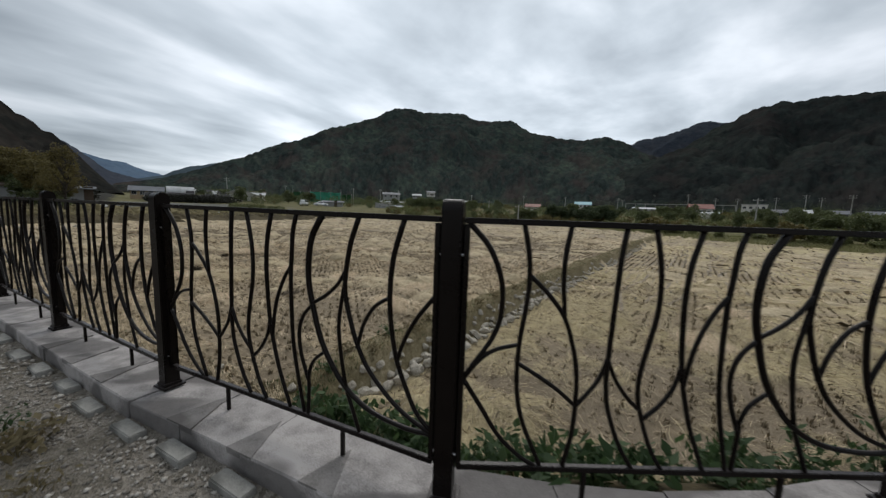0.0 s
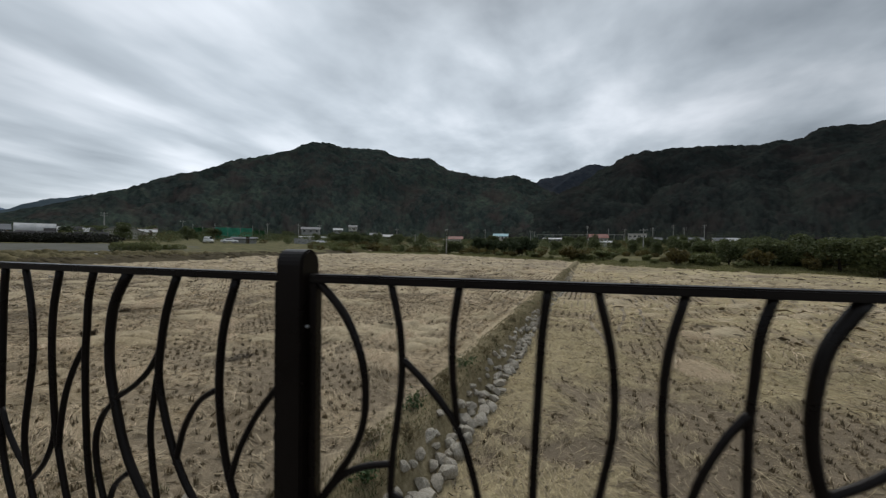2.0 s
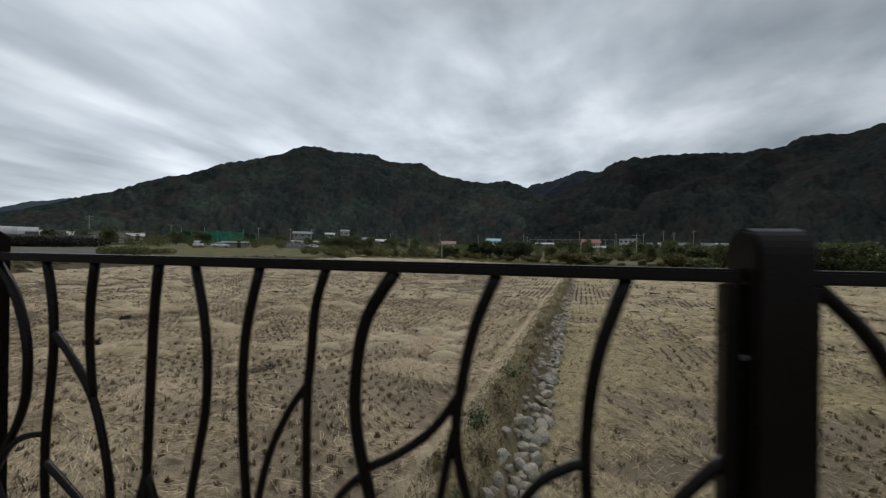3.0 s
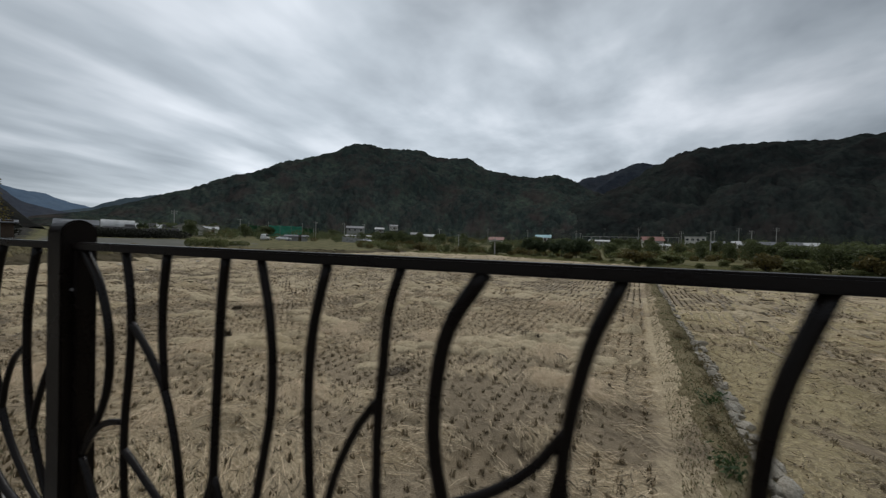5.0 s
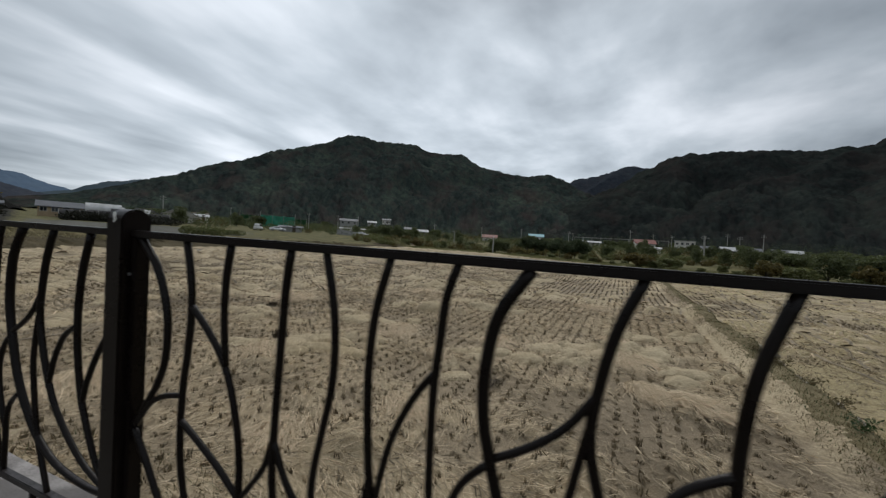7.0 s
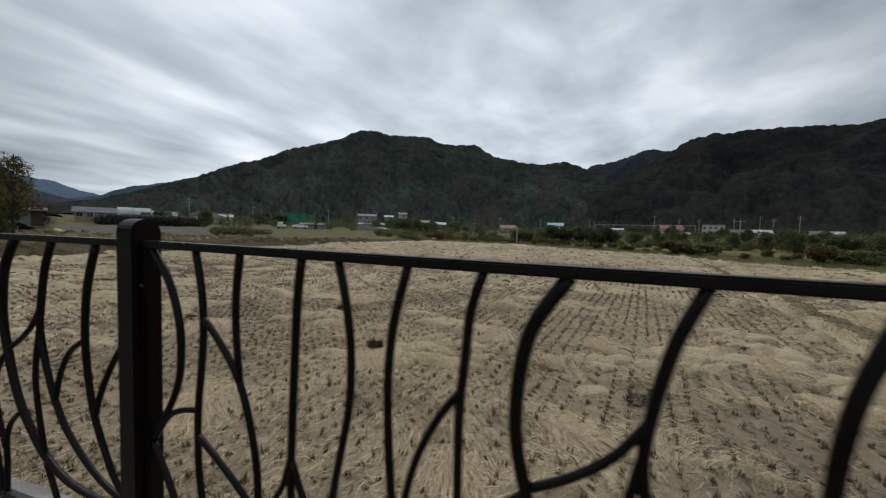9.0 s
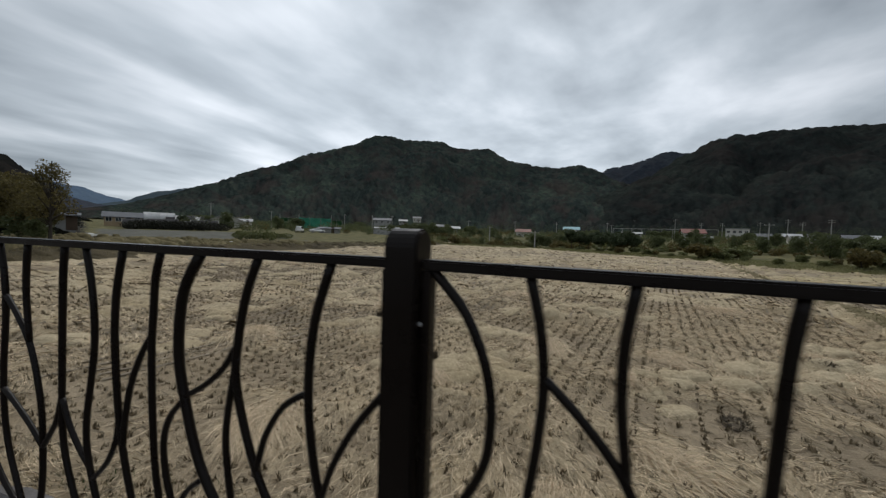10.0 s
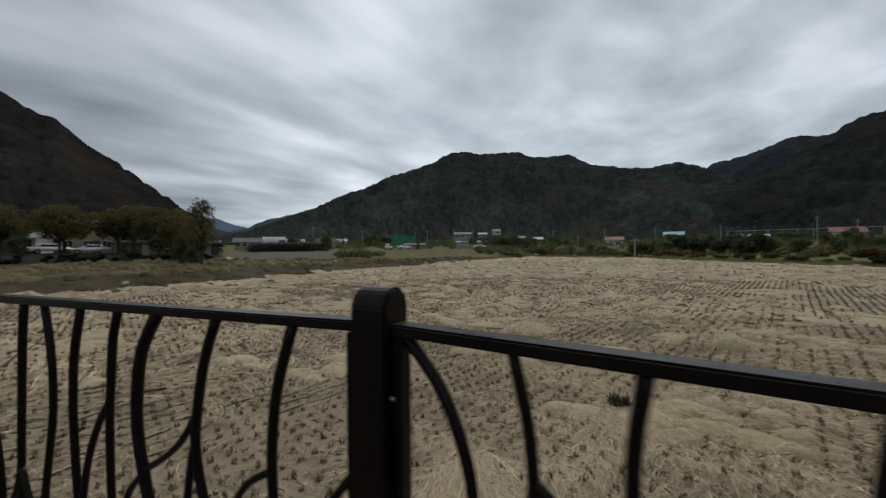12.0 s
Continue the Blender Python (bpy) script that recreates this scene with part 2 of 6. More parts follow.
def stone_mat():
    m = Mat("field_stone", 0.85, 0, 0.25)
    f = m.math("ADD", m.math("MULTIPLY", m.noise(6, 5), 0.6), m.math("MULTIPLY", m.noise(50, 4), 0.4))
    c = m.ramp(f, (0.35, (0.22, 0.195, 0.155)), (0.52, (0.45, 0.41, 0.34)), (0.66, (0.66, 0.61, 0.53)))
    c = m.mix(m.math("MULTIPLY", m.per_object(), 0.5), c, (0.17, 0.15, 0.115))
    m.color(c).bump(f, 0.5, 0.02)
    return m.m


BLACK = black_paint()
CONCRETE = concrete("kerb_concrete", (0.165, 0.152, 0.145), (0.40, 0.372, 0.355))
MORTAR = concrete("joint_mortar", (0.115, 0.106, 0.1), (0.235, 0.219, 0.208))
PAVER = concrete("paver_concrete", (0.17, 0.165, 0.15), (0.33, 0.32, 0.295))
GRAVEL = gravel_mat()
FIELD = field_mat()
BANK = grass_ground("weedy_bank", (0.032, 0.027, 0.016), (0.075, 0.061, 0.036), (0.15, 0.122, 0.075))
RIDGE = grass_ground("grassy_ridge", (0.085, 0.07, 0.038), (0.2, 0.165, 0.096), (0.36, 0.3, 0.195))
VERGE_GRASS = leaf_mat("verge_grass", (0.13, 0.135, 0.055), (0.27, 0.262, 0.12))
VERGE = grass_ground("valley_floor", (0.05, 0.05, 0.023), (0.125, 0.115, 0.054), (0.23, 0.2, 0.1))
MULCH = grass_ground("grey_mulched_plot", (0.08, 0.078, 0.063), (0.12, 0.118, 0.1), (0.165, 0.162, 0.142))
# Shade below the houses and trees is put into this bank's dark colour.
SHADE = grass_ground("shaded_bank_soil", (0.012, 0.011, 0.009), (0.025, 0.023, 0.018), (0.05, 0.046, 0.033))
TERRACE_STRAW = grass_ground("upper_plot_straw", (0.035, 0.029, 0.015), (0.1, 0.082, 0.042), (0.2, 0.168, 0.09))
TERRACE_HEAP = grass_ground("upper_plot_heaps", (0.06, 0.05, 0.026), (0.16, 0.134, 0.072), (0.3, 0.254, 0.145))
FOREST = forest_mat("hill_forest", (0.0129, 0.0168, 0.0165), (0.0310, 0.0405, 0.0370), (0.0620, 0.0800, 0.0600), (0.0533, 0.0392, 0.0361))
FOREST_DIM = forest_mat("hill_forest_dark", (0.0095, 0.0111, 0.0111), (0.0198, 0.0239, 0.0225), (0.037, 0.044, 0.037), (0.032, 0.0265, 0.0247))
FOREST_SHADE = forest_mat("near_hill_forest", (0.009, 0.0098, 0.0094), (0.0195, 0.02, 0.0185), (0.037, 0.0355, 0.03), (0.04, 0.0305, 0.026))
# Distance haze is put into the colours of these four far hills.
FOREST_SLATE = forest_mat("second_hill_haze_slate", (0.033, 0.038, 0.05), (0.046, 0.053, 0.067), (0.062, 0.068, 0.08), (0.056, 0.056, 0.064))
FOREST_COL = forest_mat("back_ridge_haze_grey", (0.0209, 0.0253, 0.0338), (0.0341, 0.0403, 0.0500), (0.0528, 0.0609, 0.0675), (0.0462, 0.0460, 0.0513))
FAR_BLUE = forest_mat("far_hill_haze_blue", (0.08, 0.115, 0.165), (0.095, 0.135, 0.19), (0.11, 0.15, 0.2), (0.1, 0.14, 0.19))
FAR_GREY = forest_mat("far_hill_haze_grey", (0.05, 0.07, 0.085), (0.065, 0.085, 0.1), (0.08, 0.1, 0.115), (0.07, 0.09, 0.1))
STONE = stone_mat()
STRAW = straw_mat("straw", (0.40, 0.31, 0.195), (0.68, 0.55, 0.378))
STRAW_Y = straw_mat("yellow_straw", (0.34, 0.27, 0.15), (0.59, 0.49, 0.30))
STUBBLE = straw_mat("rice_stubble", (0.085, 0.066, 0.042), (0.25, 0.198, 0.125))
LITTER = straw_mat("brown_litter", (0.13, 0.104, 0.068), (0.36, 0.29, 0.19))
ROW_MUD = straw_mat("row_mud", (0.15, 0.12, 0.082), (0.29, 0.235, 0.165))
WEED = leaf_mat("weed_leaves", (0.026, 0.05, 0.02), (0.085, 0.135, 0.052))
DRYWEED = leaf_mat("dry_weed", (0.09, 0.075, 0.035), (0.26, 0.21, 0.12))
LEAF = leaf_mat("tree_leaves", (0.062, 0.078, 0.036), (0.14, 0.158, 0.066))
LEAF_PINE = leaf_mat("pine_needles", (0.04, 0.055, 0.03), (0.085, 0.108, 0.052))
LEAF_AUT = leaf_mat("autumn_leaves", (0.065, 0.056, 0.022), (0.18, 0.146, 0.052))
# Near-black leaves: the shade the bushes stand in is put into their colour.
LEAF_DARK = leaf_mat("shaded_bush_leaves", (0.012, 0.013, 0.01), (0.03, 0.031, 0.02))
SHRUB = leaf_mat("shrub_leaves", (0.09, 0.104, 0.042), (0.19, 0.2, 0.08))
BARK = simple("bark", (0.05, 0.042, 0.033), 0.95, vary=0.4, scale=4, bump=0.5)
ZINC = simple("zinc_bolt", (0.55, 0.55, 0.56), 0.35, 0.9, vary=0.1, scale=60, bump=0)
DROPPING = simple("bird_dropping", (0.62, 0.62, 0.58), 0.9, vary=0.3, scale=60)

# ================= building helpers =================


def part(name, bm, material, parent=None, label="", smooth=False):
    """Links a bmesh as one mesh object, under a thing or a part if one is given."""
    me = bpy.data.meshes.new(name)
    bm.to_mesh(me)
    bm.free()
    me.materials.append(material)
    if smooth:
        me.polygons.foreach_set("use_smooth", [True] * len(me.polygons))
    ob = new(name, me)
    if parent:
        ob.parent = parent
    if label:
        ob["label"] = label
    return ob


def sheet(name, verts, faces, material, smooth=False, attrs=None):
    me = bpy.data.meshes.new(name)
    v = np.asarray(verts, dtype=np.float32)
    f = np.asarray(faces, dtype=np.int32)
    me.vertices.add(len(v))
    me.vertices.foreach_set("co", v.ravel())
    k = f.shape[1]
    me.loops.add(f.size)
    me.loops.foreach_set("vertex_index", f.ravel())
    me.polygons.add(len(f))
    me.polygons.foreach_set("loop_start", np.arange(0, f.size, k, dtype=np.int32))
    me.update(calc_edges=True)
    if smooth:
        me.polygons.foreach_set("use_smooth", np.ones(len(f), dtype=bool))
    me.materials.append(material)
    for key, val in (attrs or {}).items():
        a = me.attributes.new(key, "FLOAT", "POINT")
        a.data.foreach_set("value", np.asarray(val, dtype=np.float32))
    me.validate()
    return new(name, me)


def thing(name, x, y, z, turn, label, category, group="", kind=""):
    ob = new(name)
    ob.empty_display_size = 0.1
    ob.matrix_world = pose(x, y, z, 0, 0, turn)
    return tagged(ob, label, category, group, kind)


def add_box(bm, x0, x1, y0, y1, z0, z1, bevel=0.0):
    r = bmesh.ops.create_cube(bm, size=1)
    bmesh.ops.scale(bm, vec=(x1 - x0, y1 - y0, z1 - z0), verts=r["verts"])
    bmesh.ops.translate(bm, vec=((x0 + x1) / 2, (y0 + y1) / 2, (z0 + z1) / 2), verts=r["verts"])
    if bevel:
        edges = list({e for v in r["verts"] for e in v.link_edges})
        bmesh.ops.bevel(bm, geom=edges, offset=bevel, segments=2, affect="EDGES")


def box(x0, x1, y0, y1, z0, z1, bevel=0.0):
    bm = bmesh.new()
    add_box(bm, x0, x1, y0, y1, z0, z1, bevel)
    return bm


def spline(pts, n):
    """A smooth curve through the points, n steps a span."""
    p = [np.array(q, float) for q in pts]
    p = [2 * p[0] - p[1]] + p + [2 * p[-1] - p[-2]]
    out = []
    for i in range(1, len(p) - 2):
        for k in range(n):
            t = k / n
            out.append(0.5 * (2 * p[i] + (p[i + 1] - p[i - 1]) * t + (2 * p[i - 1] - 5 * p[i] + 4 * p[i + 1] - p[i + 2]) * t * t + (3 * p[i] - p[i - 1] - 3 * p[i + 1] + p[i + 2]) * t ** 3))
    out.append(p[-2])
    return out


def tube(bm, path, radii, sides=8):
    """A round bar along a path of points, with a radius at each."""
    rings = []
    for i, c in enumerate(path):
        d = Vector(path[min(i + 1, len(path) - 1)]) - Vector(path[max(i - 1, 0)])
        d.normalize()
        e1 = Vector((0, 1, 0)) if abs(d.y) < 0.75 else Vector((1, 0, 0))
        e1 = (e1 - d * e1.dot(d)).normalized()
        e2 = d.cross(e1)
        rings.append([bm.verts.new(Vector(c) + float(radii[i]) * (math.cos(a) * e1 + math.sin(a) * e2)) for a in (2 * math.pi * k / sides for k in range(sides))])
    for a, b in zip(rings, rings[1:]):
        for k in range(sides):
            bm.faces.new((a[k], a[(k + 1) % sides], b[(k + 1) % sides], b[k]))
    bm.faces.new(rings[0][::-1])
    bm.faces.new(rings[-1])


def hash2(ix, iy, seed):
    h = np.sin(ix * 127.1 + iy * 311.7 + seed * 74.7) * 43758.5453
    return h - np.floor(h)


def vnoise(x, y, seed=0):
    ix, iy = np.floor(x), np.floor(y)
    fx, fy = x - ix, y - iy
    fx, fy = fx * fx * (3 - 2 * fx), fy * fy * (3 - 2 * fy)
    a, b = hash2(ix, iy, seed), hash2(ix + 1, iy, seed)
    c, d = hash2(ix, iy + 1, seed), hash2(ix + 1, iy + 1, seed)
    return (a * (1 - fx) + b * fx) * (1 - fy) + (c * (1 - fx) + d * fx) * fy


def fbm(x, y, octaves=4, seed=0, gain=0.5):
    s, amp, tot = 0.0, 1.0, 0.0
    for k in range(octaves):
        s = s + amp * vnoise(x * 2 ** k, y * 2 ** k, seed + 13 * k)
        tot += amp
        amp *= gain
    return s / tot


def worley(x, y, seed=0):
    ix, iy = np.floor(x), np.floor(y)
    best = np.full(np.shape(x), 9.0)
    for i in (-1, 0, 1):
        for j in (-1, 0, 1):
            cx, cy = ix + i, iy + j
            best = np.minimum(best, np.hypot(cx + hash2(cx, cy, seed) - x, cy + hash2(cx, cy, seed + 5) - y))
    return best


def smooth01(x, a, b):
    t = np.clip((x - a) / (b - a), 0, 1)
    return t * t * (3 - 2 * t)


def line_offset(x, y, pts):
    """Signed distance from a line of points; positive on its right-hand side as one goes along it."""
    best, sign = np.full(np.shape(x), 1e9), np.zeros(np.shape(x))
    for i, (p, q) in enumerate(zip(pts, pts[1:])):
        dx, dy = q[0] - p[0], q[1] - p[1]
        n2 = dx * dx + dy * dy
        t = ((x - p[0]) * dx + (y - p[1]) * dy) / n2
        t = np.clip(t, -1e6 if i == 0 else 0, 1e6 if i == len(pts) - 2 else 1)
        d = np.hypot(x - p[0] - t * dx, y - p[1] - t * dy)
        side = np.sign((x - p[0]) * dy - (y - p[1]) * dx)
        sign = np.where(d < best, side, sign)
        best = np.minimum(best, d)
    return best * sign


# ================= the lie of the land =================
POSTS = [(6.02, 1.72), (4.05, 1.48), (2.063, 1.35), (0.063, 1.338), (-1.767, 2.163), (-3.537, 3.098), (-5.298, 4.045), (-7.07, 4.968), (-8.835, 5.898), (-10.685, 6.640), (-12.661, 6.978), (-14.64, 7.27), (-16.62, 7.53)]
CURB_Z, PATH_Z = 0.085, -0.03
RIDGE_A, RIDGE_D = (-0.6, 5.2), (0.598, 0.801)
TERRACE = [(-60, 10), (-39.5, 21.5), (-34.5, 24.5), (-31.3, 31), (-28, 43), (-23, 53), (-12, 76), (2, 104)]
FAR_EDGE = [(-25, 108), (-10, 99), (18, 83), (31, 50), (42, 29.5), (62, 17), (110, 2)]


def fence_off(x, y):
    return line_offset(x, y, POSTS)


def ridge_off(x, y):
    return (x - RIDGE_A[0]) * RIDGE_D[1] - (y - RIDGE_A[1]) * RIDGE_D[0]


def bank_width(x):
    """How far the bank runs out from the railing: steep along most of it, wider and weedy by the first panels."""
    return 0.62 + 0.8 * smooth01(x, -2.3, -0.9)


def land(x, y):
    """Height of the ground, zone, straw cover and freshness at x, y."""
    o = fence_off(x, y)
    r = ridge_off(x, y)
    te = -line_offset(x, y, TERRACE)
    fe = line_offset(x, y, FAR_EDGE)
    fe = np.where(te > 0, -1, -fe)
    d0 = np.hypot(x + 5, y - 3)
    along = (x - RIDGE_A[0]) * RIDGE_D[0] + (y - RIDGE_A[1]) * RIDGE_D[1]
    # straw: drifts and swaths that lie across the rows, thinner in some patches
    big = fbm(x * 0.22 + 3, y * 0.22, 4, 3)
    swath = fbm(along * 0.9, r * 0.35, 4, 9)
    clump = fbm(x * 2.1, y * 2.1, 3, 21)
    cover = 0.45 * big + 0.4 * swath + 0.35 * clump
    cover = smooth01(cover, 0.44, 0.75)
    cover = np.clip(cover + 0.12 * smooth01(d0, 25, 60), 0, 1)
    # mud patches near the end of the stone ridge and ahead of the first panels
    bare = np.exp(-(((x - 1.6) / 3.0) ** 2 + ((y - 6.0) / 2.3) ** 2)) + 0.35 * np.exp(-(((x + 3.0) / 2.2) ** 2 + ((y - 8.2) / 1.6) ** 2))
    bare = bare + 0.6 * np.exp(-((o - 2.5) / 2.6) ** 2) * smooth01(x, -5.5, -2)
    cover = np.clip(cover - 0.28 * bare, 0, 1)
    damp = np.clip(bare * (0.4 + 1.1 * fbm(x * 1.3, y * 1.3, 3, 95)), 0, 1)
    rows = 0.5 + 0.5 * np.cos(2 * np.pi * r / 0.3 + 2.0 * fbm(x * 0.15, y * 0.15, 2, 31))
    rough = 0.05 * (fbm(x * 3.3, y * 3.3, 4, 5) - 0.5) + 0.035 * (fbm(x * 9, y * 9, 2, 8) - 0.5)
    lump = cover * (0.05 + 0.2 * smooth01(fbm(x * 1.1, y * 0.9, 3, 41), 0.5, 0.8)) - 0.022 * (1 - rows) * (1 - cover)
    right = smooth01(r, -0.38, -0.05)
    z = -1.22 * (1 - right) - 1.48 * right + rough + lump
    fresh = 0.15 + 0.6 * right
    # tyre tracks in the plot past the ridge
    for q0 in (1.9, 3.3):
        wob = r - q0 - 0.5 * np.sin(along * 0.16)
        z = z - 0.07 * np.exp(-(wob / 0.16) ** 2) * smooth01(along, 6, 10)
        cover = cover - 0.35 * np.exp(-(wob / 0.2) ** 2) * smooth01(along, 6, 10)
    zone = np.full(np.shape(x), 2)
    # the ridge of earth and stones
    on = smooth01(r, -1.2, -0.65) * (1 - smooth01(r, -0.45, -0.1)) * smooth01(along, -2.0, 0.6)
    z = z + on * (0.24 + 0.1 * (fbm(x * 1.7, y * 1.7, 3, 51) - 0.5))
    zone = np.where((r > -0.52 - 0.4 * clump) & (r < -0.06) & (along > -1.6) & (fe < 0), 3, zone)
    # plot on the terrace
    up = smooth01(te, 0.0, 3.2)
    tz = -0.55 + 0.024 * np.clip(te, 0, 34) + 0.2 * lump + 1.2 * rough + 0.3 * (fbm(x * 0.45, y * 0.45, 3, 61) - 0.4)
    z = z * (1 - up) + tz * up
    fresh = fresh * (1 - up) + 1.0 * up
    zone = np.where(te > 0.2, 1, zone)
    zone = np.where(te > 3.4, 4, zone)
    cover = np.where(te > 3.4, np.clip(0.5 * cover, 0, 1), cover)
    # grey plot, yard and dark bank beyond the terrace
    az = np.degrees(np.arctan2(-(x + 10), y - 6))
    d1 = np.hypot(x + 10, y - 6)
    zone = np.where((te > 2) & (d1 > 60) & (az < 42), 5, zone)
    zone = np.where((te > 2) & (d1 > 56) & (d1 < 96) & (az < 41) & (az > 22 + 5 * np.sin(d1)), 6, zone)
    bank = smooth01(d1, 55, 63) * smooth01(az, 41, 44)
    z = z + 0.75 * bank * (te > 0)
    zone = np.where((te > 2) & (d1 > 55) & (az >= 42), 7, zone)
    # verge and valley floor beyond the far edge
    far = smooth01(fe, 0.0, 4.0)
    fz = -0.95 + 0.25 * (fbm(x * 0.3, y * 0.3, 3, 71) - 0.5) + 0.026 * np.clip(fe - 15, 0, 260)
    z = z * (1 - far) + fz * far
    zone = np.where(fe > 0.6, 5, zone)
    z = z + 0.022 * np.clip(d1 - 85, 0, 300) * (te > 0)
    # bank under the fence, and the path
    bw = bank_width(x)
    drop = smooth01(o, 0.19, bw)
    z = np.where(o < bw + 0.02, (PATH_Z - 0.02) * (1 - drop) + z * drop, z)
    zone = np.where(o < bw - 0.27 + 0.35 * bw * clump, 1, zone)
    pz = PATH_Z + 0.03 * (fbm(x * 1.4, y * 1.4, 3, 81) - 0.5) + 0.02 * (fbm(x * 11, y * 11, 2, 83) - 0.5)
    z = np.where(o < 0.12, pz, z)
    zone = np.where(o < 0.10, 0, zone)
    return z, zone, np.clip(cover, 0, 1), fresh, damp


def graded(core0, core1, step, lo, hi, grow):
    mid = list(np.arange(core0, core1, step))
    a, s, left = core0, step, []
    while a > lo:
        s *= grow
        a -= s
        left.append(a)
    a, s, right = mid[-1], step, []
    while a < hi:
        s *= grow
        a += s
        right.append(a)
    return np.array(left[::-1] + mid + right)


UA, VA = np.array((-0.884, 0.467)), np.array((0.467, 0.884))
O1 = np.array((-1.767, 2.163))
ga = graded(-7.0, 17.0, 0.07, -2700, 2700, 1.05)
gb = graded(-1.6, 8.5, 0.05, -40, 2700, 1.022)
A, B = np.meshgrid(ga, gb)
GX, GY = O1[0] + A * UA[0] + B * VA[0], O1[1] + A * UA[1] + B * VA[1]
GZ, ZONE, COVER, FRESH, DAMP = land(GX, GY)
nb, na = GX.shape
idx = np.arange(nb * na).reshape(nb, na)
quads = np.stack([idx[:-1, :-1], idx[1:, :-1], idx[1:, 1:], idx[:-1, 1:]], -1).reshape(-1, 4)
qzone = ZONE[:-1, :-1].ravel()
allv = np.stack([GX, GY, GZ], -1).reshape(-1, 3)
for num, nm, mat, lab, cat in (
        (0, "pavement", GRAVEL, "grey-brown gravel and dirt footpath with loose stones", "path"),
        (1, "bank", BANK, "steep weedy earth bank between path and field", "bank"),
        (2, "field", FIELD, "harvested rice paddy with stubble rows and pale straw", "field"),
        (3, "field_ridge", RIDGE, "low grassy earth ridge between two paddies", "ridge"),
        (4, "upper_plot", TERRACE_STRAW, "upper plot with greenish yellow cut straw", "field"),
        (5, "ground", VERGE, "green and brown grassy valley floor", "ground"),
        (6, "plot", MULCH, "flat grey mulched vegetable plot", "plot"),
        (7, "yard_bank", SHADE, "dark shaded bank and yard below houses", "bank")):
    f = quads[qzone == num]
    if not len(f):
        continue
    used, inv = np.unique(f, return_inverse=True)
    ob = sheet(nm, allv[used], inv.reshape(-1, 4), mat, True, {"cover": COVER.ravel()[used], "fresh": FRESH.ravel()[used], "damp": DAMP.ravel()[used]})
    tagged(ob, lab, cat, kind="structure")


def ground_z(x, y):
    return float(land(np.array([float(x)]), np.array([float(y)]))[0][0])


# ================= hills =================


def hill(name, nodes, crest, foot, back, material, label, seed, step=0.16, crown=10.0, relief=0.24, foot_z=4.0):
    """A wooded hill whose crest runs through (bearing, rise) nodes at about the same distance; spurs and gullies run down to its foot."""
    az = np.arange(nodes[-1][0], nodes[0][0], step)
    nz = sorted(nodes)
    el = np.interp(az, [n[0] for n in nz], [n[1] for n in nz])
    k = max(1, int(0.5 / step))
    el = np.convolve(np.pad(el, k, mode="edge"), np.ones(2 * k + 1) / (2 * k + 1), "valid")
    soft = np.clip(el / 5.0, 0.12, 1.0)
    el = el + 0.42 * soft * (fbm(az * 0.9 + seed, az * 0 + 2.5, 4, seed + 6, 0.6) - 0.5)
    t = np.concatenate([np.linspace(0, 1, 190), 1 + np.linspace(0.04, 1, 14)])
    AZ, TT = np.meshgrid(az, t)
    EL = np.tile(el, (len(t), 1))
    R = np.where(TT <= 1, foot + (crest - foot) * TT, crest + (back - crest) * (TT - 1))
    X, Y = -R * np.sin(np.radians(AZ)), R * np.cos(np.radians(AZ))
    top = crest * np.tan(np.radians(EL)) + 1.4
    prof = np.where(TT <= 1, np.clip(TT, 0, 1) ** 1.18, 1 - np.clip(TT - 1, 0, 1) ** 1.5)
    bow = np.radians(AZ) * crest
    spur = fbm(X / 110 + seed, Y / 110, 4, seed)
    ridge = 1 - np.abs(2 * fbm(bow / 150 + R / 230 + 2 * seed + 0.6 * spur, R / 260 - bow / 400, 2, seed + 4) - 1)
    mask = np.clip(4 * TT * (1 - TT), 0, 1) * (TT <= 1)
    Z = foot_z + (top - foot_z) * prof * (1 + relief * mask * ((spur - 0.5) * 1.6 + (ridge - 0.7) * 1.6))
    Z = np.where(TT < 0.97, np.minimum(Z, 1.4 + R * np.tan(np.radians(EL)) * (0.985 - 0.1 * (0.97 - TT))), Z)
    cu, cv = bow / crown, (0.4 * R + 0.9 * Z) / (crown * 1.15)
    crowns = np.sqrt(np.clip(1 - worley(cu, cv, seed) ** 2, 0, 1))
    crowns2 = np.sqrt(np.clip(1 - worley(cu * 1.9 + 9, cv * 1.9, seed + 3) ** 2, 0, 1))
    stand = fbm(cu / 3.5, cv / 3.5, 3, seed + 8)
    lumps = np.sqrt(np.clip(1 - worley(bow / 64 + 0.5 * spur, R / 120, seed + 2) ** 2, 0, 1))
    Z = Z + mask * soft * crown * 1.8 * (lumps - 0.75)
    Z = Z + soft * crown * (0.62 * crowns + 0.3 * crowns2 + 0.8 * (stand - 0.5)) - soft * crown * 0.65
    n2, n1 = X.shape
    ii = np.arange(n1 * n2).reshape(n2, n1)
    f = np.stack([ii[:-1, :-1], ii[:-1, 1:], ii[1:, 1:], ii[1:, :-1]], -1).reshape(-1, 4)
    ob = sheet(name, np.stack([X, Y, Z], -1).reshape(-1, 3), f, material, True, {"bow": bow.ravel(), "climb": R.ravel()})
    return tagged(ob, label, "hill", kind="structure")


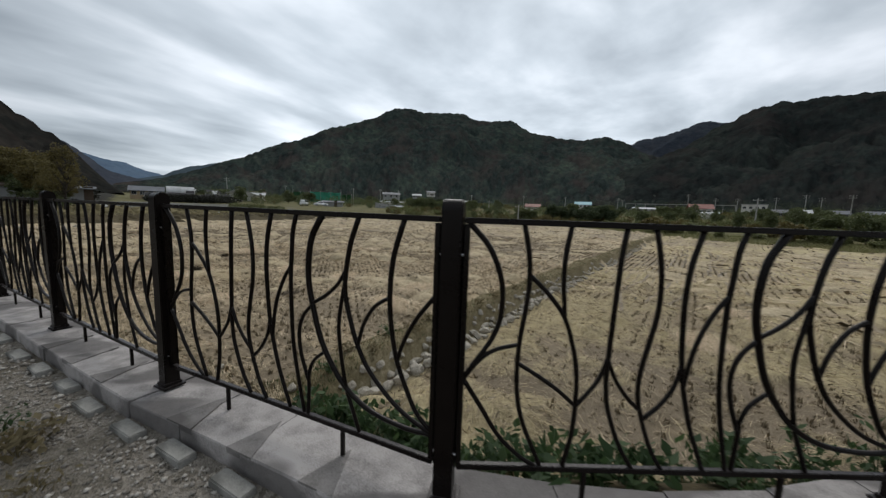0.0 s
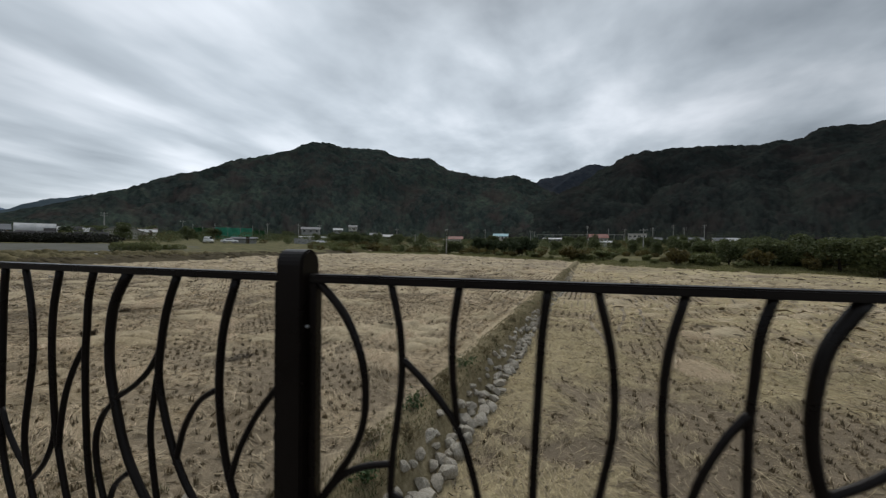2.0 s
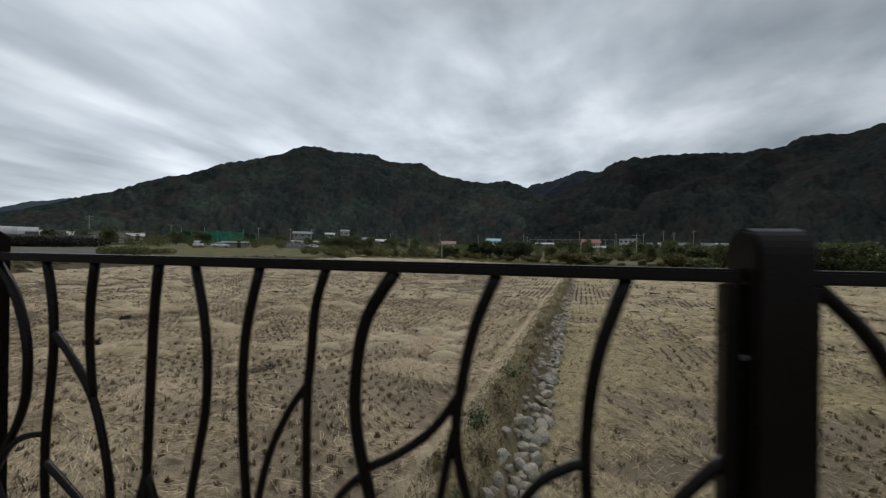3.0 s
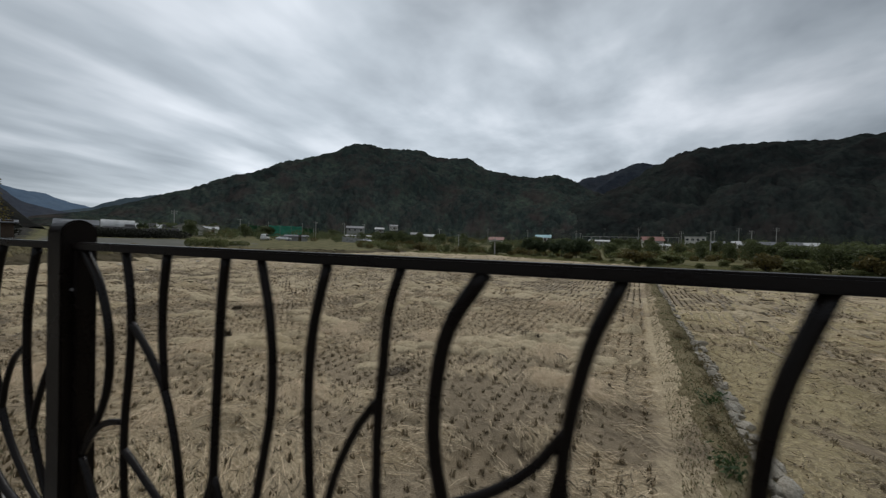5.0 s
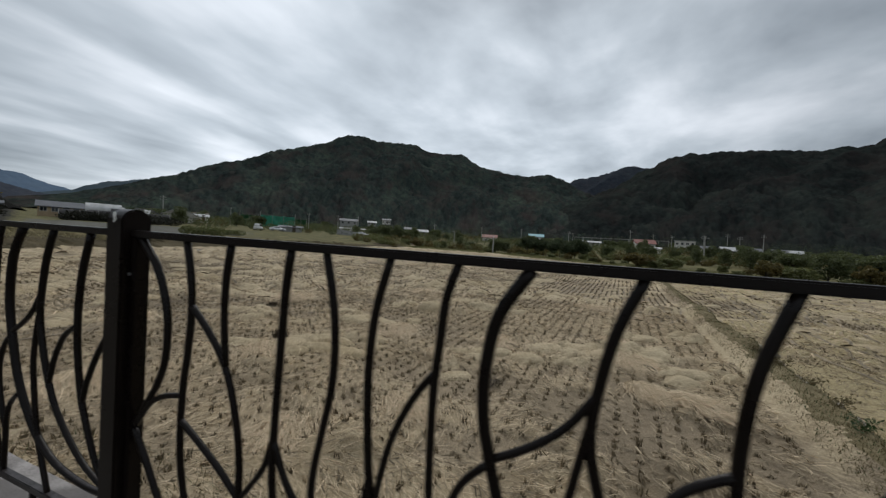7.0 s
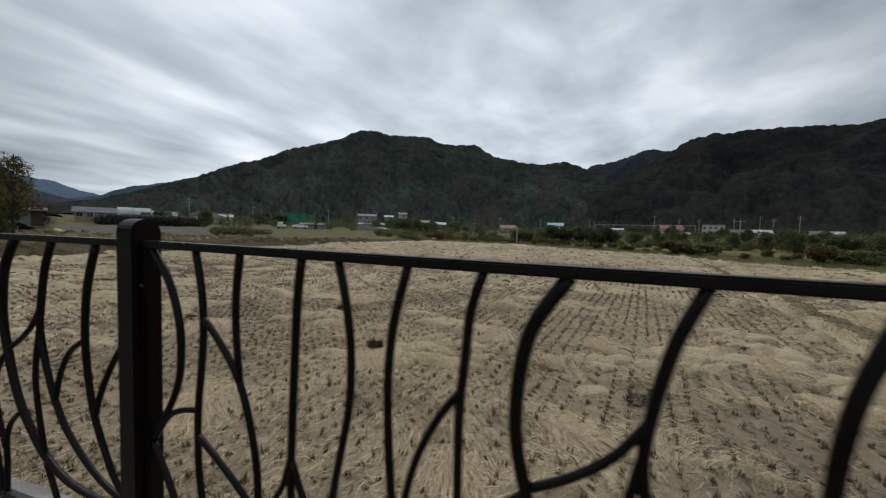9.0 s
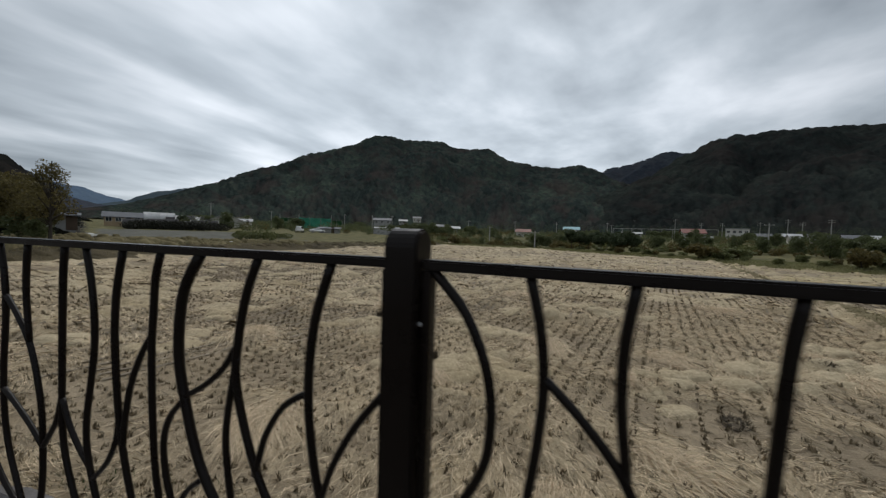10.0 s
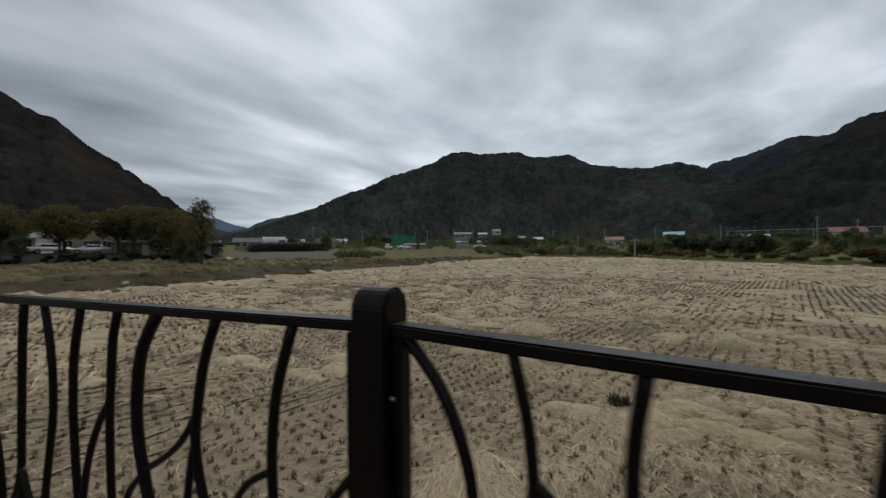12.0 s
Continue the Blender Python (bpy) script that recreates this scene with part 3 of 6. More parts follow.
hill("backdrop_hill_middle", [(46, 1.2), (38.9, 2.6), (30.6, 5.9), (26.3, 8.0), (19.2, 11.0), (11, 13.75), (7.9, 15.3), (3.1, 15.0), (-2.6, 15.0), (-4.5, 14.1), (-11, 13.8), (-14.7, 11.9), (-18.9, 11.0), (-21.6, 11.0), (-24.8, 11.2), (-26.7, 10.4), (-28.2, 9.5), (-31, 8.2), (-40, 5), (-55, 3)],
     800, 300, 1100, FOREST, "steep wooded hill in dark autumn green", 3, relief=0.34, crown=13.0)
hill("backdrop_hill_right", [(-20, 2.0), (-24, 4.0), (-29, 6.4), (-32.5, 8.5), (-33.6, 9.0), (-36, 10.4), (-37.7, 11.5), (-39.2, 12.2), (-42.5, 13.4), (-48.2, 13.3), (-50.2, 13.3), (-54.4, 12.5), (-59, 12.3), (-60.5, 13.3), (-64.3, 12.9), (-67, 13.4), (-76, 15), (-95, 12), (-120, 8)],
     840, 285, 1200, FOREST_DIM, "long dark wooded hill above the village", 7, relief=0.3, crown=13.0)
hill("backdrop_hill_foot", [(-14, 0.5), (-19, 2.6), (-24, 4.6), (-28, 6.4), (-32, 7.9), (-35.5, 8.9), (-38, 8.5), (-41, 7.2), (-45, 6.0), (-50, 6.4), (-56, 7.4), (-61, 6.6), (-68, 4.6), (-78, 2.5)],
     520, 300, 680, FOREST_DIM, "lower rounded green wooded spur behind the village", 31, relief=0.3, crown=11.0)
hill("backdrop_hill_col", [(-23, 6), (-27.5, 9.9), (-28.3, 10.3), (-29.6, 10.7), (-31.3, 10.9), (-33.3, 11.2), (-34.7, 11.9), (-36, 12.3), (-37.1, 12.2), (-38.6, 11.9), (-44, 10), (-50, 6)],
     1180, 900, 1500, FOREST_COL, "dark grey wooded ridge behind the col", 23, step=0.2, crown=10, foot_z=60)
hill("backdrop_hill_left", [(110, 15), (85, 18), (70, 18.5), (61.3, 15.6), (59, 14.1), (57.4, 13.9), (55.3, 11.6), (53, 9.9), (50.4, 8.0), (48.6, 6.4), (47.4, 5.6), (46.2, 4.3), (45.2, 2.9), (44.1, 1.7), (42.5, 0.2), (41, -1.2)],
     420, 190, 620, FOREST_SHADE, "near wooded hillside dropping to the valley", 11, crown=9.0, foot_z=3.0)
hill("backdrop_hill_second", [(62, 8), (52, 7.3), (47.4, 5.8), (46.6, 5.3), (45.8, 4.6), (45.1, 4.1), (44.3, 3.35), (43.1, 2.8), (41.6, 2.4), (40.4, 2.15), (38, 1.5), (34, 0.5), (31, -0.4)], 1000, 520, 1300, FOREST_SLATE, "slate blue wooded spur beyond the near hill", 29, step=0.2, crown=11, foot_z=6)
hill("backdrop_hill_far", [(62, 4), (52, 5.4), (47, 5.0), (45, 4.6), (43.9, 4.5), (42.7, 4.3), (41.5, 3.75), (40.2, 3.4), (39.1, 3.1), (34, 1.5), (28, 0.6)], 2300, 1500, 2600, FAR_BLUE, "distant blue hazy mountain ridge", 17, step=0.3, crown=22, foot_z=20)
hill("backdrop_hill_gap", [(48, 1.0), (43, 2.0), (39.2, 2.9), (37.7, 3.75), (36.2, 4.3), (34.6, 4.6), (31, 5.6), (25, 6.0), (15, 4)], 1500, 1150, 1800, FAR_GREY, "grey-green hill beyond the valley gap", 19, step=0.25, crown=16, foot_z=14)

# ================= kerb and fence =================


def along_fence(i, s, n):
    """A place s metres from post i towards the post before it, and n metres to the field side."""
    (x0, y0), (x1, y1) = POSTS[i], POSTS[i - 1]
    ln = math.hypot(x1 - x0, y1 - y0)
    ux, uy = (x1 - x0) / ln, (y1 - y0) / ln
    return x0 + ux * s - uy * n, y0 + uy * s + ux * n


def post_turn(i):
    (x0, y0), (x1, y1) = POSTS[min(i + 1, len(POSTS) - 1)], POSTS[max(i - 1, 0)]
    return math.degrees(math.atan2(y1 - y0, x1 - x0))


def panel_turn(i):
    (x0, y0), (x1, y1) = POSTS[i], POSTS[i - 1]
    return math.degrees(math.atan2(y1 - y0, x1 - x0))


def build_post():
    ob = thing("fence_post", 0, 0, 0, 0, "black painted square steel fence post with arched top", "fence post", "posts of the railing")
    w, d, h, r = 0.041, 0.043, 1.275, 0.043
    bm = bmesh.new()
    prof = [(-d, 0.0), (d, 0.0)] + [(d * math.cos(a), h - r + r * math.sin(a)) for a in (math.pi * k / 12 for k in range(13))]
    va = [bm.verts.new((-w, y, z)) for y, z in prof]
    vb = [bm.verts.new((w, y, z)) for y, z in prof]
    n = len(prof)
    bm.faces.new(va)
    bm.faces.new(vb[::-1])
    for k in range(n):
        bm.faces.new((va[k], vb[k], vb[(k + 1) % n], va[(k + 1) % n]))
    bmesh.ops.recalc_face_normals(bm, faces=bm.faces)
    bmesh.ops.bevel(bm, geom=[e for e in bm.edges if e.is_manifold and e.calc_face_angle() > 1.0], offset=0.005, segments=2, affect="EDGES")
    part("shaft", bm, BLACK, ob)
    bm = bmesh.new()
    add_box(bm, -0.066, 0.066, -0.066, 0.066, 0.0, 0.014, 0.004)
    part("base_plate", bm, BLACK, ob)
    bm = bmesh.new()
    add_box(bm, -0.05, 0.05, -0.052, 0.052, 0.0145, 0.036, 0.004)
    part("base_collar", bm, BLACK, ob)
    for sx in (-1, 1):
        for z in (1.06, 0.22):
            bm = bmesh.new()
            bmesh.ops.create_cone(bm, cap_ends=True, segments=10, radius1=0.0055, radius2=0.0045, depth=0.006)
            bmesh.ops.rotate(bm, matrix=Matrix.Rotation(radians(90), 3, "Y"), verts=bm.verts)
            bmesh.ops.translate(bm, vec=(sx * 0.044, -0.018, z), verts=bm.verts)
            part("bolt", bm, ZINC, ob, "small zinc bolt head")
    return ob


def build_panel():
    """One railing panel: two rails, two end stiles, and wavy branching bars between."""
    ob = thing("railing_section", 0, 0, 0, 0, "black wrought steel railing panel with branching wavy bars", "fence panel", "panels of the railing")
    part("top_rail", box(0.043, 1.957, -0.02, 0.02, 1.268, 1.291, 0.004), BLACK, ob)
    part("bottom_rail", box(0.05, 1.95, -0.013, 0.013, 0.222, 0.248, 0.003), BLACK, ob)
    for s in (0.055, 1.945):
        part("end_stile", box(s - 0.011, s + 0.011, -0.016, 0.016, 0.249, 1.265, 0.002), BLACK, ob)
    for s in (0.6, 1.46):
        part("support_foot", box(s - 0.009, s + 0.009, -0.009, 0.009, CURB_Z - 0.002, 0.221, 0.002), BLACK, ob)

    def bar(pts, r0=0.0098, r1=None, y=0.0):
        path = spline(pts, 4)
        r1 = r1 or r0
        m = len(path) - 1
        bm = bmesh.new()
        tube(bm, [(s, y, z) for s, z in path], [r0 + (r1 - r0) * k / m for k in range(m + 1)])
        part("bar", bm, BLACK, ob, smooth=True)

    top, low = 1.27, 0.236
    bar([(0.062, 1.272), (0.15, 1.172), (0.203, 1.036), (0.206, 0.896), (0.174, 0.80), (0.12, 0.715), (0.066, 0.635)], 0.012, 0.010)
    bar([(0.06, 0.62), (0.132, 0.714), (0.199, 0.757), (0.285, 0.779)], 0.0105, 0.009)
    bar([(0.06, 0.63), (0.142, 0.504), (0.22, 0.379), (0.309, 0.29), (0.395, low)], 0.0105, 0.009)
    bar([(0.281, top), (0.306, 1.154), (0.314, 1.04), (0.305, 0.923), (0.29, 0.804), (0.285, 0.682), (0.293, 0.558), (0.324, 0.433), (0.41, low)], 0.011, 0.0095)
    bar([(0.314, 1.07), (0.392, 0.996), (0.463, 0.905), (0.507, 0.787), (0.533, 0.665), (0.539, 0.541), (0.532, 0.388), (0.502, low)], 0.0095, 0.0105)
    bar([(0.468, top), (0.453, 1.159), (0.452, 1.045), (0.467, 0.905)], 0.0115, 0.0095)
    bar([(0.285, 0.70), (0.37, 0.648), (0.457, 0.589), (0.538, 0.52)], 0.0095, 0.009)
    bar([(0.69, top), (0.678, 1.167), (0.672, 1.052), (0.666, 0.911), (0.661, 0.767), (0.66, 0.62), (0.681, 0.495), (0.741, 0.342), (0.807, low)], 0.0118, 0.0095)
    bar([(0.66, 0.74), (0.63, 0.644), (0.588, 0.58), (0.538, 0.515)], 0.009)
    bar([(0.806, top), (0.834, 1.15), (0.847, 1.035), (0.844, 0.917), (0.822, 0.797), (0.799, 0.674), (0.798, 0.574), (0.826, 0.461), (0.875, 0.333), (0.933, low)], 0.0108, 0.0095)
    bar([(0.661, 0.725), (0.701, 0.634), (0.756, 0.56), (0.808, 0.51)], 0.009)
    bar([(0.996, top), (0.962, 1.131), (0.951, 0.992), (0.956, 0.849), (0.969, 0.704), (0.993, 0.58), (1.035, 0.429), (1.112, low)], 0.0115, 0.0098)
    bar([(0.828, 0.468), (0.901, 0.54), (0.951, 0.629), (0.968, 0.715)], 0.009)
    bar([(1.17, top), (1.145, 1.183), (1.135, 1.068), (1.127, 0.974), (1.127, 0.831), (1.131, 0.709), (1.14, 0.585), (1.167, 0.433), (1.21, low)], 0.0115, 0.0095)
    bar([(1.131, 1.012), (1.078, 0.937), (1.027, 0.828), (0.997, 0.705), (0.985, 0.605)], 0.0095)
    bar([(1.335, top), (1.271, 1.165), (1.248, 1.048), (1.249, 0.931), (1.276, 0.811), (1.312, 0.69), (1.36, 0.592), (1.45, 0.473), (1.55, 0.40), (1.66, 0.36), (1.82, 0.342), (1.945, 0.352)], 0.0155, 0.011)
    bar([(1.268, 0.828), (1.207, 0.76), (1.179, 0.673), (1.191, 0.561), (1.236, 0.43)], 0.0095)
    bar([(1.345, 0.60), (1.274, 0.538), (1.243, 0.461), (1.242, 0.383), (1.233, low)], 0.009, 0.010)
    bar([(1.55, top), (1.507, 1.161), (1.48, 1.033), (1.472, 0.925), (1.499, 0.805), (1.545, 0.677), (1.605, 0.575), (1.70, 0.48), (1.80, 0.41), (1.945, 0.352)], 0.0125, 0.0095)
    bar([(1.482, 1.03), (1.426, 0.948), (1.354, 0.886), (1.27, 0.836)], 0.0095)
    bar([(1.476, 0.985), (1.451, 0.865), (1.435, 0.743), (1.451, 0.594), (1.482, 0.443), (1.522, 0.34), (1.563, low)], 0.0095)
    bar([(1.785, top), (1.738, 1.12), (1.72, 0.97), (1.726, 0.826), (1.757, 0.66), (1.81, 0.53), (1.865, 0.43), (1.945, 0.36)], 0.013, 0.0095)
    bar([(1.717, 0.925), (1.638, 0.872), (1.582, 0.785), (1.556, 0.705), (1.543, 0.66)], 0.0095)
    bar([(1.945, 0.97), (1.856, 0.855), (1.795, 0.742), (1.762, 0.645)], 0.0105, 0.0095)
    return ob


post0, panel0 = build_post(), build_panel()
for i in range(len(POSTS)):
    m = pose(POSTS[i][0], POSTS[i][1], CURB_Z, 0, 0, post_turn(i))
    p = post0 if i == 0 else copy_thing(post0, m)
    p.matrix_basis = m
    if i == 7:
        # a bird has sat on this one
        bm = bmesh.new()
        for dx, dz, r in ((0.002, 0.008, 0.009), (0.005, -0.004, 0.007), (-0.002, -0.013, 0.004), (0.007, 0.013, 0.005)):
            g = bmesh.ops.create_uvsphere(bm, u_segments=10, v_segments=6, radius=r)
            bmesh.ops.scale(bm, vec=(1, 0.12, 1.15), verts=g["verts"])
            bmesh.ops.translate(bm, vec=(dx, -0.0435, 1.245 + dz), verts=g["verts"])
        part("bird_dropping", bm, DROPPING, p, "white dried bird dropping")
        p["label"] = "black steel fence post with white bird dropping near top"
for i in range(1, len(POSTS)):
    m = pose(POSTS[i][0], POSTS[i][1], 0, 0, 0, panel_turn(i))
    if i == 1:
        panel0.matrix_basis = m
    else:
        copy_thing(panel0, m)

def kerb_bow(i, s):
    """The slabs swing out towards the path at the bend of the railing."""
    return -0.125 * max(0.0, 1 - (s - 1) ** 2) if i in (2, 3) else 0.0


# kerb of concrete slabs, four to a panel, a little uneven
rk = random.Random(5)
kerb = thing("kerb", 0, 0, 0, 0, "grey concrete kerb slabs under the railing", "kerb", kind="structure")
for i in range(1, len(POSTS)):
    for s0 in (0.0, 0.5, 1.0, 1.5):
        bm = bmesh.new()
        e0, e1 = 0.002, 0.498
        prof = ((-0.218, -0.14), (0.185, -0.14), (0.185, CURB_Z), (-0.211, CURB_Z), (-0.218, CURB_Z - 0.008))
        dz, tilt, out = rk.uniform(-0.008, 0.0), rk.uniform(-0.006, 0.006), rk.uniform(-0.009, 0.006)
        ends = []
        for e, sgn in ((e0, -1), (e1, 1)):
            ring = []
            for n, z in prof:
                n = n + (out if n < 0 else 0) + rk.uniform(-0.003, 0.003)
                x, y = along_fence(i, s0 + e, n + kerb_bow(i, s0 + e))
                if (s0 + e < 0.01) or (s0 + e > 1.99):
                    # mitre at the post
                    j = i if s0 + e < 0.01 else i - 1
                    t = radians(post_turn(j))
                    px, py = POSTS[j]
                    x, y = px - math.sin(t) * n + (0.003 * -sgn) * math.cos(t), py + math.cos(t) * n + (0.003 * -sgn) * math.sin(t)
                ring.append(bm.verts.new((x, y, z + dz + tilt * sgn)))
            ends.append(ring)
        a, b = ends
        bm.faces.new(a)
        bm.faces.new(b[::-1])
        for k in range(5):
            bm.faces.new((a[k], b[k], b[(k + 1) % 5], a[(k + 1) % 5]))
        bmesh.ops.recalc_face_normals(bm, faces=bm.faces)
        part("kerb_slab", bm, CONCRETE, kerb)

# wedges of darker mortar where the slabs meet at an angle, broad towards the path
for i in (2, 3, 4, 5):
    for s0 in (0.5, 1.0, 1.5):
        w0, w1 = rk.uniform(0.07, 0.12), rk.uniform(0.06, 0.11)
        top = CURB_Z + 0.0035
        bm = bmesh.new()
        sag = kerb_bow(i, s0)
        tri = [along_fence(i, s0 - 0.03, sag + rk.uniform(0.05, 0.1)), along_fence(i, s0 - w0, sag - 0.215), along_fence(i, s0 + 0.02, sag - 0.215), along_fence(i, s0 + w1, sag - 0.215)]
        lo = [bm.verts.new((x, y, CURB_Z - 0.03)) for x, y in tri]
        hi = [bm.verts.new((x, y, top)) for x, y in tri]
        bm.faces.new(hi)
        bm.faces.new(lo[::-1])
        for k in range(4):
            bm.faces.new((lo[k], lo[(k + 1) % 4], hi[(k + 1) % 4], hi[k]))
        bmesh.ops.recalc_face_normals(bm, faces=bm.faces)
        part("mortar_wedge", bm, MORTAR, kerb, "darker mortar wedge")

# loose paving blocks set in the gravel along the kerb
def build_paver():
    bm = bmesh.new()
    add_box(bm, -0.118, 0.118, -0.044, 0.044, -0.05, 0.03, 0.006)
    rp = random.Random(2)
    for v in bm.verts:
        v.co += Vector((rp.uniform(-0.0015, 0.0015), rp.uniform(-0.0015, 0.0015), rp.uniform(-0.001, 0.001)))
    ob = part("paving_block", bm, PAVER)
    return tagged(ob, "grey worn concrete paving block half sunk in gravel", "paving block", "blocks along the kerb")


paver0 = build_paver()
first = True
for i in range(2, 9):
    for k in range(5):
        s = (0.11 if i == 4 else 0.26) + 0.465 * k + rk.uniform(-0.03, 0.03)
        if s > 1.98:
            continue
        x, y = along_fence(i, s, -0.288 + kerb_bow(i, s) + rk.uniform(-0.02, 0.01))
        m = pose(x, y, PATH_Z + 0.006 + rk.uniform(-0.01, 0.008), rk.uniform(-3, 3), rk.uniform(-3, 3), panel_turn(i) + rk.uniform(-4, 4))
        if first:
            paver0.matrix_basis = m
            first = False
        else:
            copy_thing(paver0, m)

# ================= straw, stubble and stones on the field =================
rng = np.random.default_rng(11)


def ribbons(base, tip, width, bend, side):
    """Thin bent blades: from base to tip, two quads each, with a bend at the middle. Arrays of shape (n, 3)."""
    n = len(base)
    mid = (base + tip) / 2 + bend
    w = side * width[:, None] / 2
    v = np.stack([base - w, base + w, mid + w * 0.9, mid - w * 0.9, tip + w * 0.3, tip - w * 0.3], 1).reshape(-1, 3)
    k = np.arange(n)[:, None] * 6
    f = np.concatenate([k + np.array([[0, 1, 2, 3]]), k + np.array([[3, 2, 4, 5]])], 0)
    return v, f


def blades(base, tip, width, side):
    n = len(base)
    w = side * width[:, None] / 2
    v = np.stack([base - w, base + w, tip], 1).reshape(-1, 3)
    return v, np.arange(3 * n).reshape(-1, 3)


def in_field(x, y, z=None):
    o, r = fence_off(x, y), ridge_off(x, y)
    al = (x - RIDGE_A[0]) * RIDGE_D[0] + (y - RIDGE_A[1]) * RIDGE_D[1]
    te, fe = -line_offset(x, y, TERRACE), -line_offset(x, y, FAR_EDGE)
    return (o > bank_width(x) + 0.08) & ~((r > -1.25) & (r < 0.06) & (al > -1.6)) & (te < 0) & (fe < 0)


# stubble: tufts in rows that follow the ridge
R0, A0 = np.meshgrid(np.arange(-34, 30, 0.27), np.arange(-22, 42, 0.2))
R0 = (R0 + rng.normal(0, 0.009, R0.shape)).ravel()
A0 = (A0 + rng.normal(0, 0.014, A0.shape)).ravel()
sx = RIDGE_A[0] + A0 * RIDGE_D[0] + R0 * RIDGE_D[1]
sy = RIDGE_A[1] + A0 * RIDGE_D[1] - R0 * RIDGE_D[0]
dist = np.hypot(sx + 5, sy - 3)
keep = in_field(sx, sy) & (dist < 33)
sx, sy, dist = sx[keep], sy[keep], dist[keep]
sz, _, sc, _, sd = land(sx, sy)
keep = (sc < np.where(ridge_off(sx, sy) > 0, 0.5, 0.95) + 0.12 * rng.random(len(sx))) & (rng.random(len(sx)) < 0.97 - 0.6 * smooth01(fbm(sx * 0.45, sy * 0.45, 3, 91), 0.5, 0.62) * np.clip(0.15 + 1.2 * sd, 0, 1))
sx, sy, sz, dist = sx[keep], sy[keep], sz[keep], dist[keep]
nbl = 14
nt = len(sx) * nbl
lean = np.repeat(rng.normal(0, 0.014, (len(sx), 2)), nbl, 0)
bx = np.repeat(sx, nbl) + rng.normal(0, 0.02, nt)
by = np.repeat(sy, nbl) + rng.normal(0, 0.02, nt)
bz = np.repeat(sz, nbl) - 0.012
hh = np.repeat(rng.uniform(0.05, 0.115, len(sx)), nbl) * rng.uniform(0.6, 1.15, nt)
base = np.stack([bx, by, bz], 1)
tip = base + np.stack([lean[:, 0] + rng.normal(0, 0.014, nt), lean[:, 1] + rng.normal(0, 0.014, nt), hh], 1)
th = rng.uniform(0, 2 * np.pi, nt)
side = np.stack([np.cos(th), np.sin(th), np.zeros(nt)], 1)
v, f = blades(base, tip, rng.uniform(0.016, 0.03, nt), side)
tagged(sheet("rice_stubble", v, f, STUBBLE), "brown cut rice stubble in rows on the mud", "stubble", kind="stuff")


# furrows of bare mud between the rows, where the straw has been combed aside
R1, A1 = np.meshgrid(np.arange(-46, 24, 0.3), np.arange(-12, 62, 0.62))
R1 = (R1 + rng.normal(0, 0.012, R1.shape)).ravel()
A1 = (A1 + rng.normal(0, 0.05, A1.shape)).ravel()
fx0, fy0 = RIDGE_A[0] + A1 * RIDGE_D[0] + R1 * RIDGE_D[1], RIDGE_A[1] + A1 * RIDGE_D[1] - R1 * RIDGE_D[0]
ok = in_field(fx0, fy0) & (np.hypot(fx0 + 5, fy0 - 3) > np.where(ridge_off(fx0, fy0) > 0, 17, 12)) & (fbm(fx0 * 0.16, fy0 * 0.16, 3, 97) + rng.normal(0, 0.05, len(fx0)) > 0.53)
fx0, fy0 = fx0[ok], fy0[ok]
fl = rng.uniform(0.5, 0.72, len(fx0))
fdir = np.stack([RIDGE_D[0] + rng.normal(0, 0.02, len(fx0)), RIDGE_D[1] + rng.normal(0, 0.02, len(fx0))], 1) * fl[:, None]
ends = [np.stack([fx0 + k * fdir[:, 0], fy0 + k * fdir[:, 1], land(fx0 + k * fdir[:, 0], fy0 + k * fdir[:, 1])[0] + 0.02], 1) for k in (0.0, 0.5, 1.0)]
v, f = ribbons(ends[0], ends[2], rng.uniform(0.06, 0.11, len(fx0)), ends[1] - (ends[0] + ends[2]) / 2, np.tile(np.array([[RIDGE_D[1], -RIDGE_D[0], 0.0]]), (len(fx0), 1)))
tagged(sheet("mud_furrows", v, f, ROW_MUD), "brown furrows of bare mud between stubble rows", "mud", kind="stuff")


# tyre tracks that wander across the yellow plot
tb, tm, tt_ = [], [], []
for r_at, a_from, a_to, ph in ((2.0, 7.0, 22.0, 0.0), (2.85, 9.0, 30.0, 0.9), (3.45, 9.0, 28.0, 1.1), (4.6, 13.0, 33.0, 2.2), (5.1, 13.0, 30.0, 2.5)):
    qa = np.arange(a_from, a_to, 0.25)
    qr = r_at + 0.28 * np.sin(qa * 0.45 + ph) + 0.1 * np.sin(qa * 1.1 + 2 * ph)
    px, py = RIDGE_A[0] + qa * RIDGE_D[0] + qr * RIDGE_D[1], RIDGE_A[1] + qa * RIDGE_D[1] - qr * RIDGE_D[0]
    pq = np.stack([px, py, land(px, py)[0] + 0.03], 1)
    tb.append(pq[:-2:2])
    tm.append(pq[1:-1:2])
    tt_.append(pq[2::2])
tb, tm, tt_ = np.concatenate(tb), np.concatenate(tm), np.concatenate(tt_)
w_ = np.full(len(tb), 0.12)
v, f = ribbons(tb, tt_, w_, tm - (tb + tt_) / 2, np.tile(np.array([[RIDGE_D[1], -RIDGE_D[0], 0.0]]), (len(tb), 1)))
k6 = np.arange(len(tb)) * 6
v[k6 + 4], v[k6 + 5] = tt_ + np.array([RIDGE_D[1], -RIDGE_D[0], 0]) * 0.06, tt_ - np.array([RIDGE_D[1], -RIDGE_D[0], 0]) * 0.06
tagged(sheet("tyre_tracks", v, f, ROW_MUD), "faint brown tyre tracks across the straw", "tracks", kind="stuff")


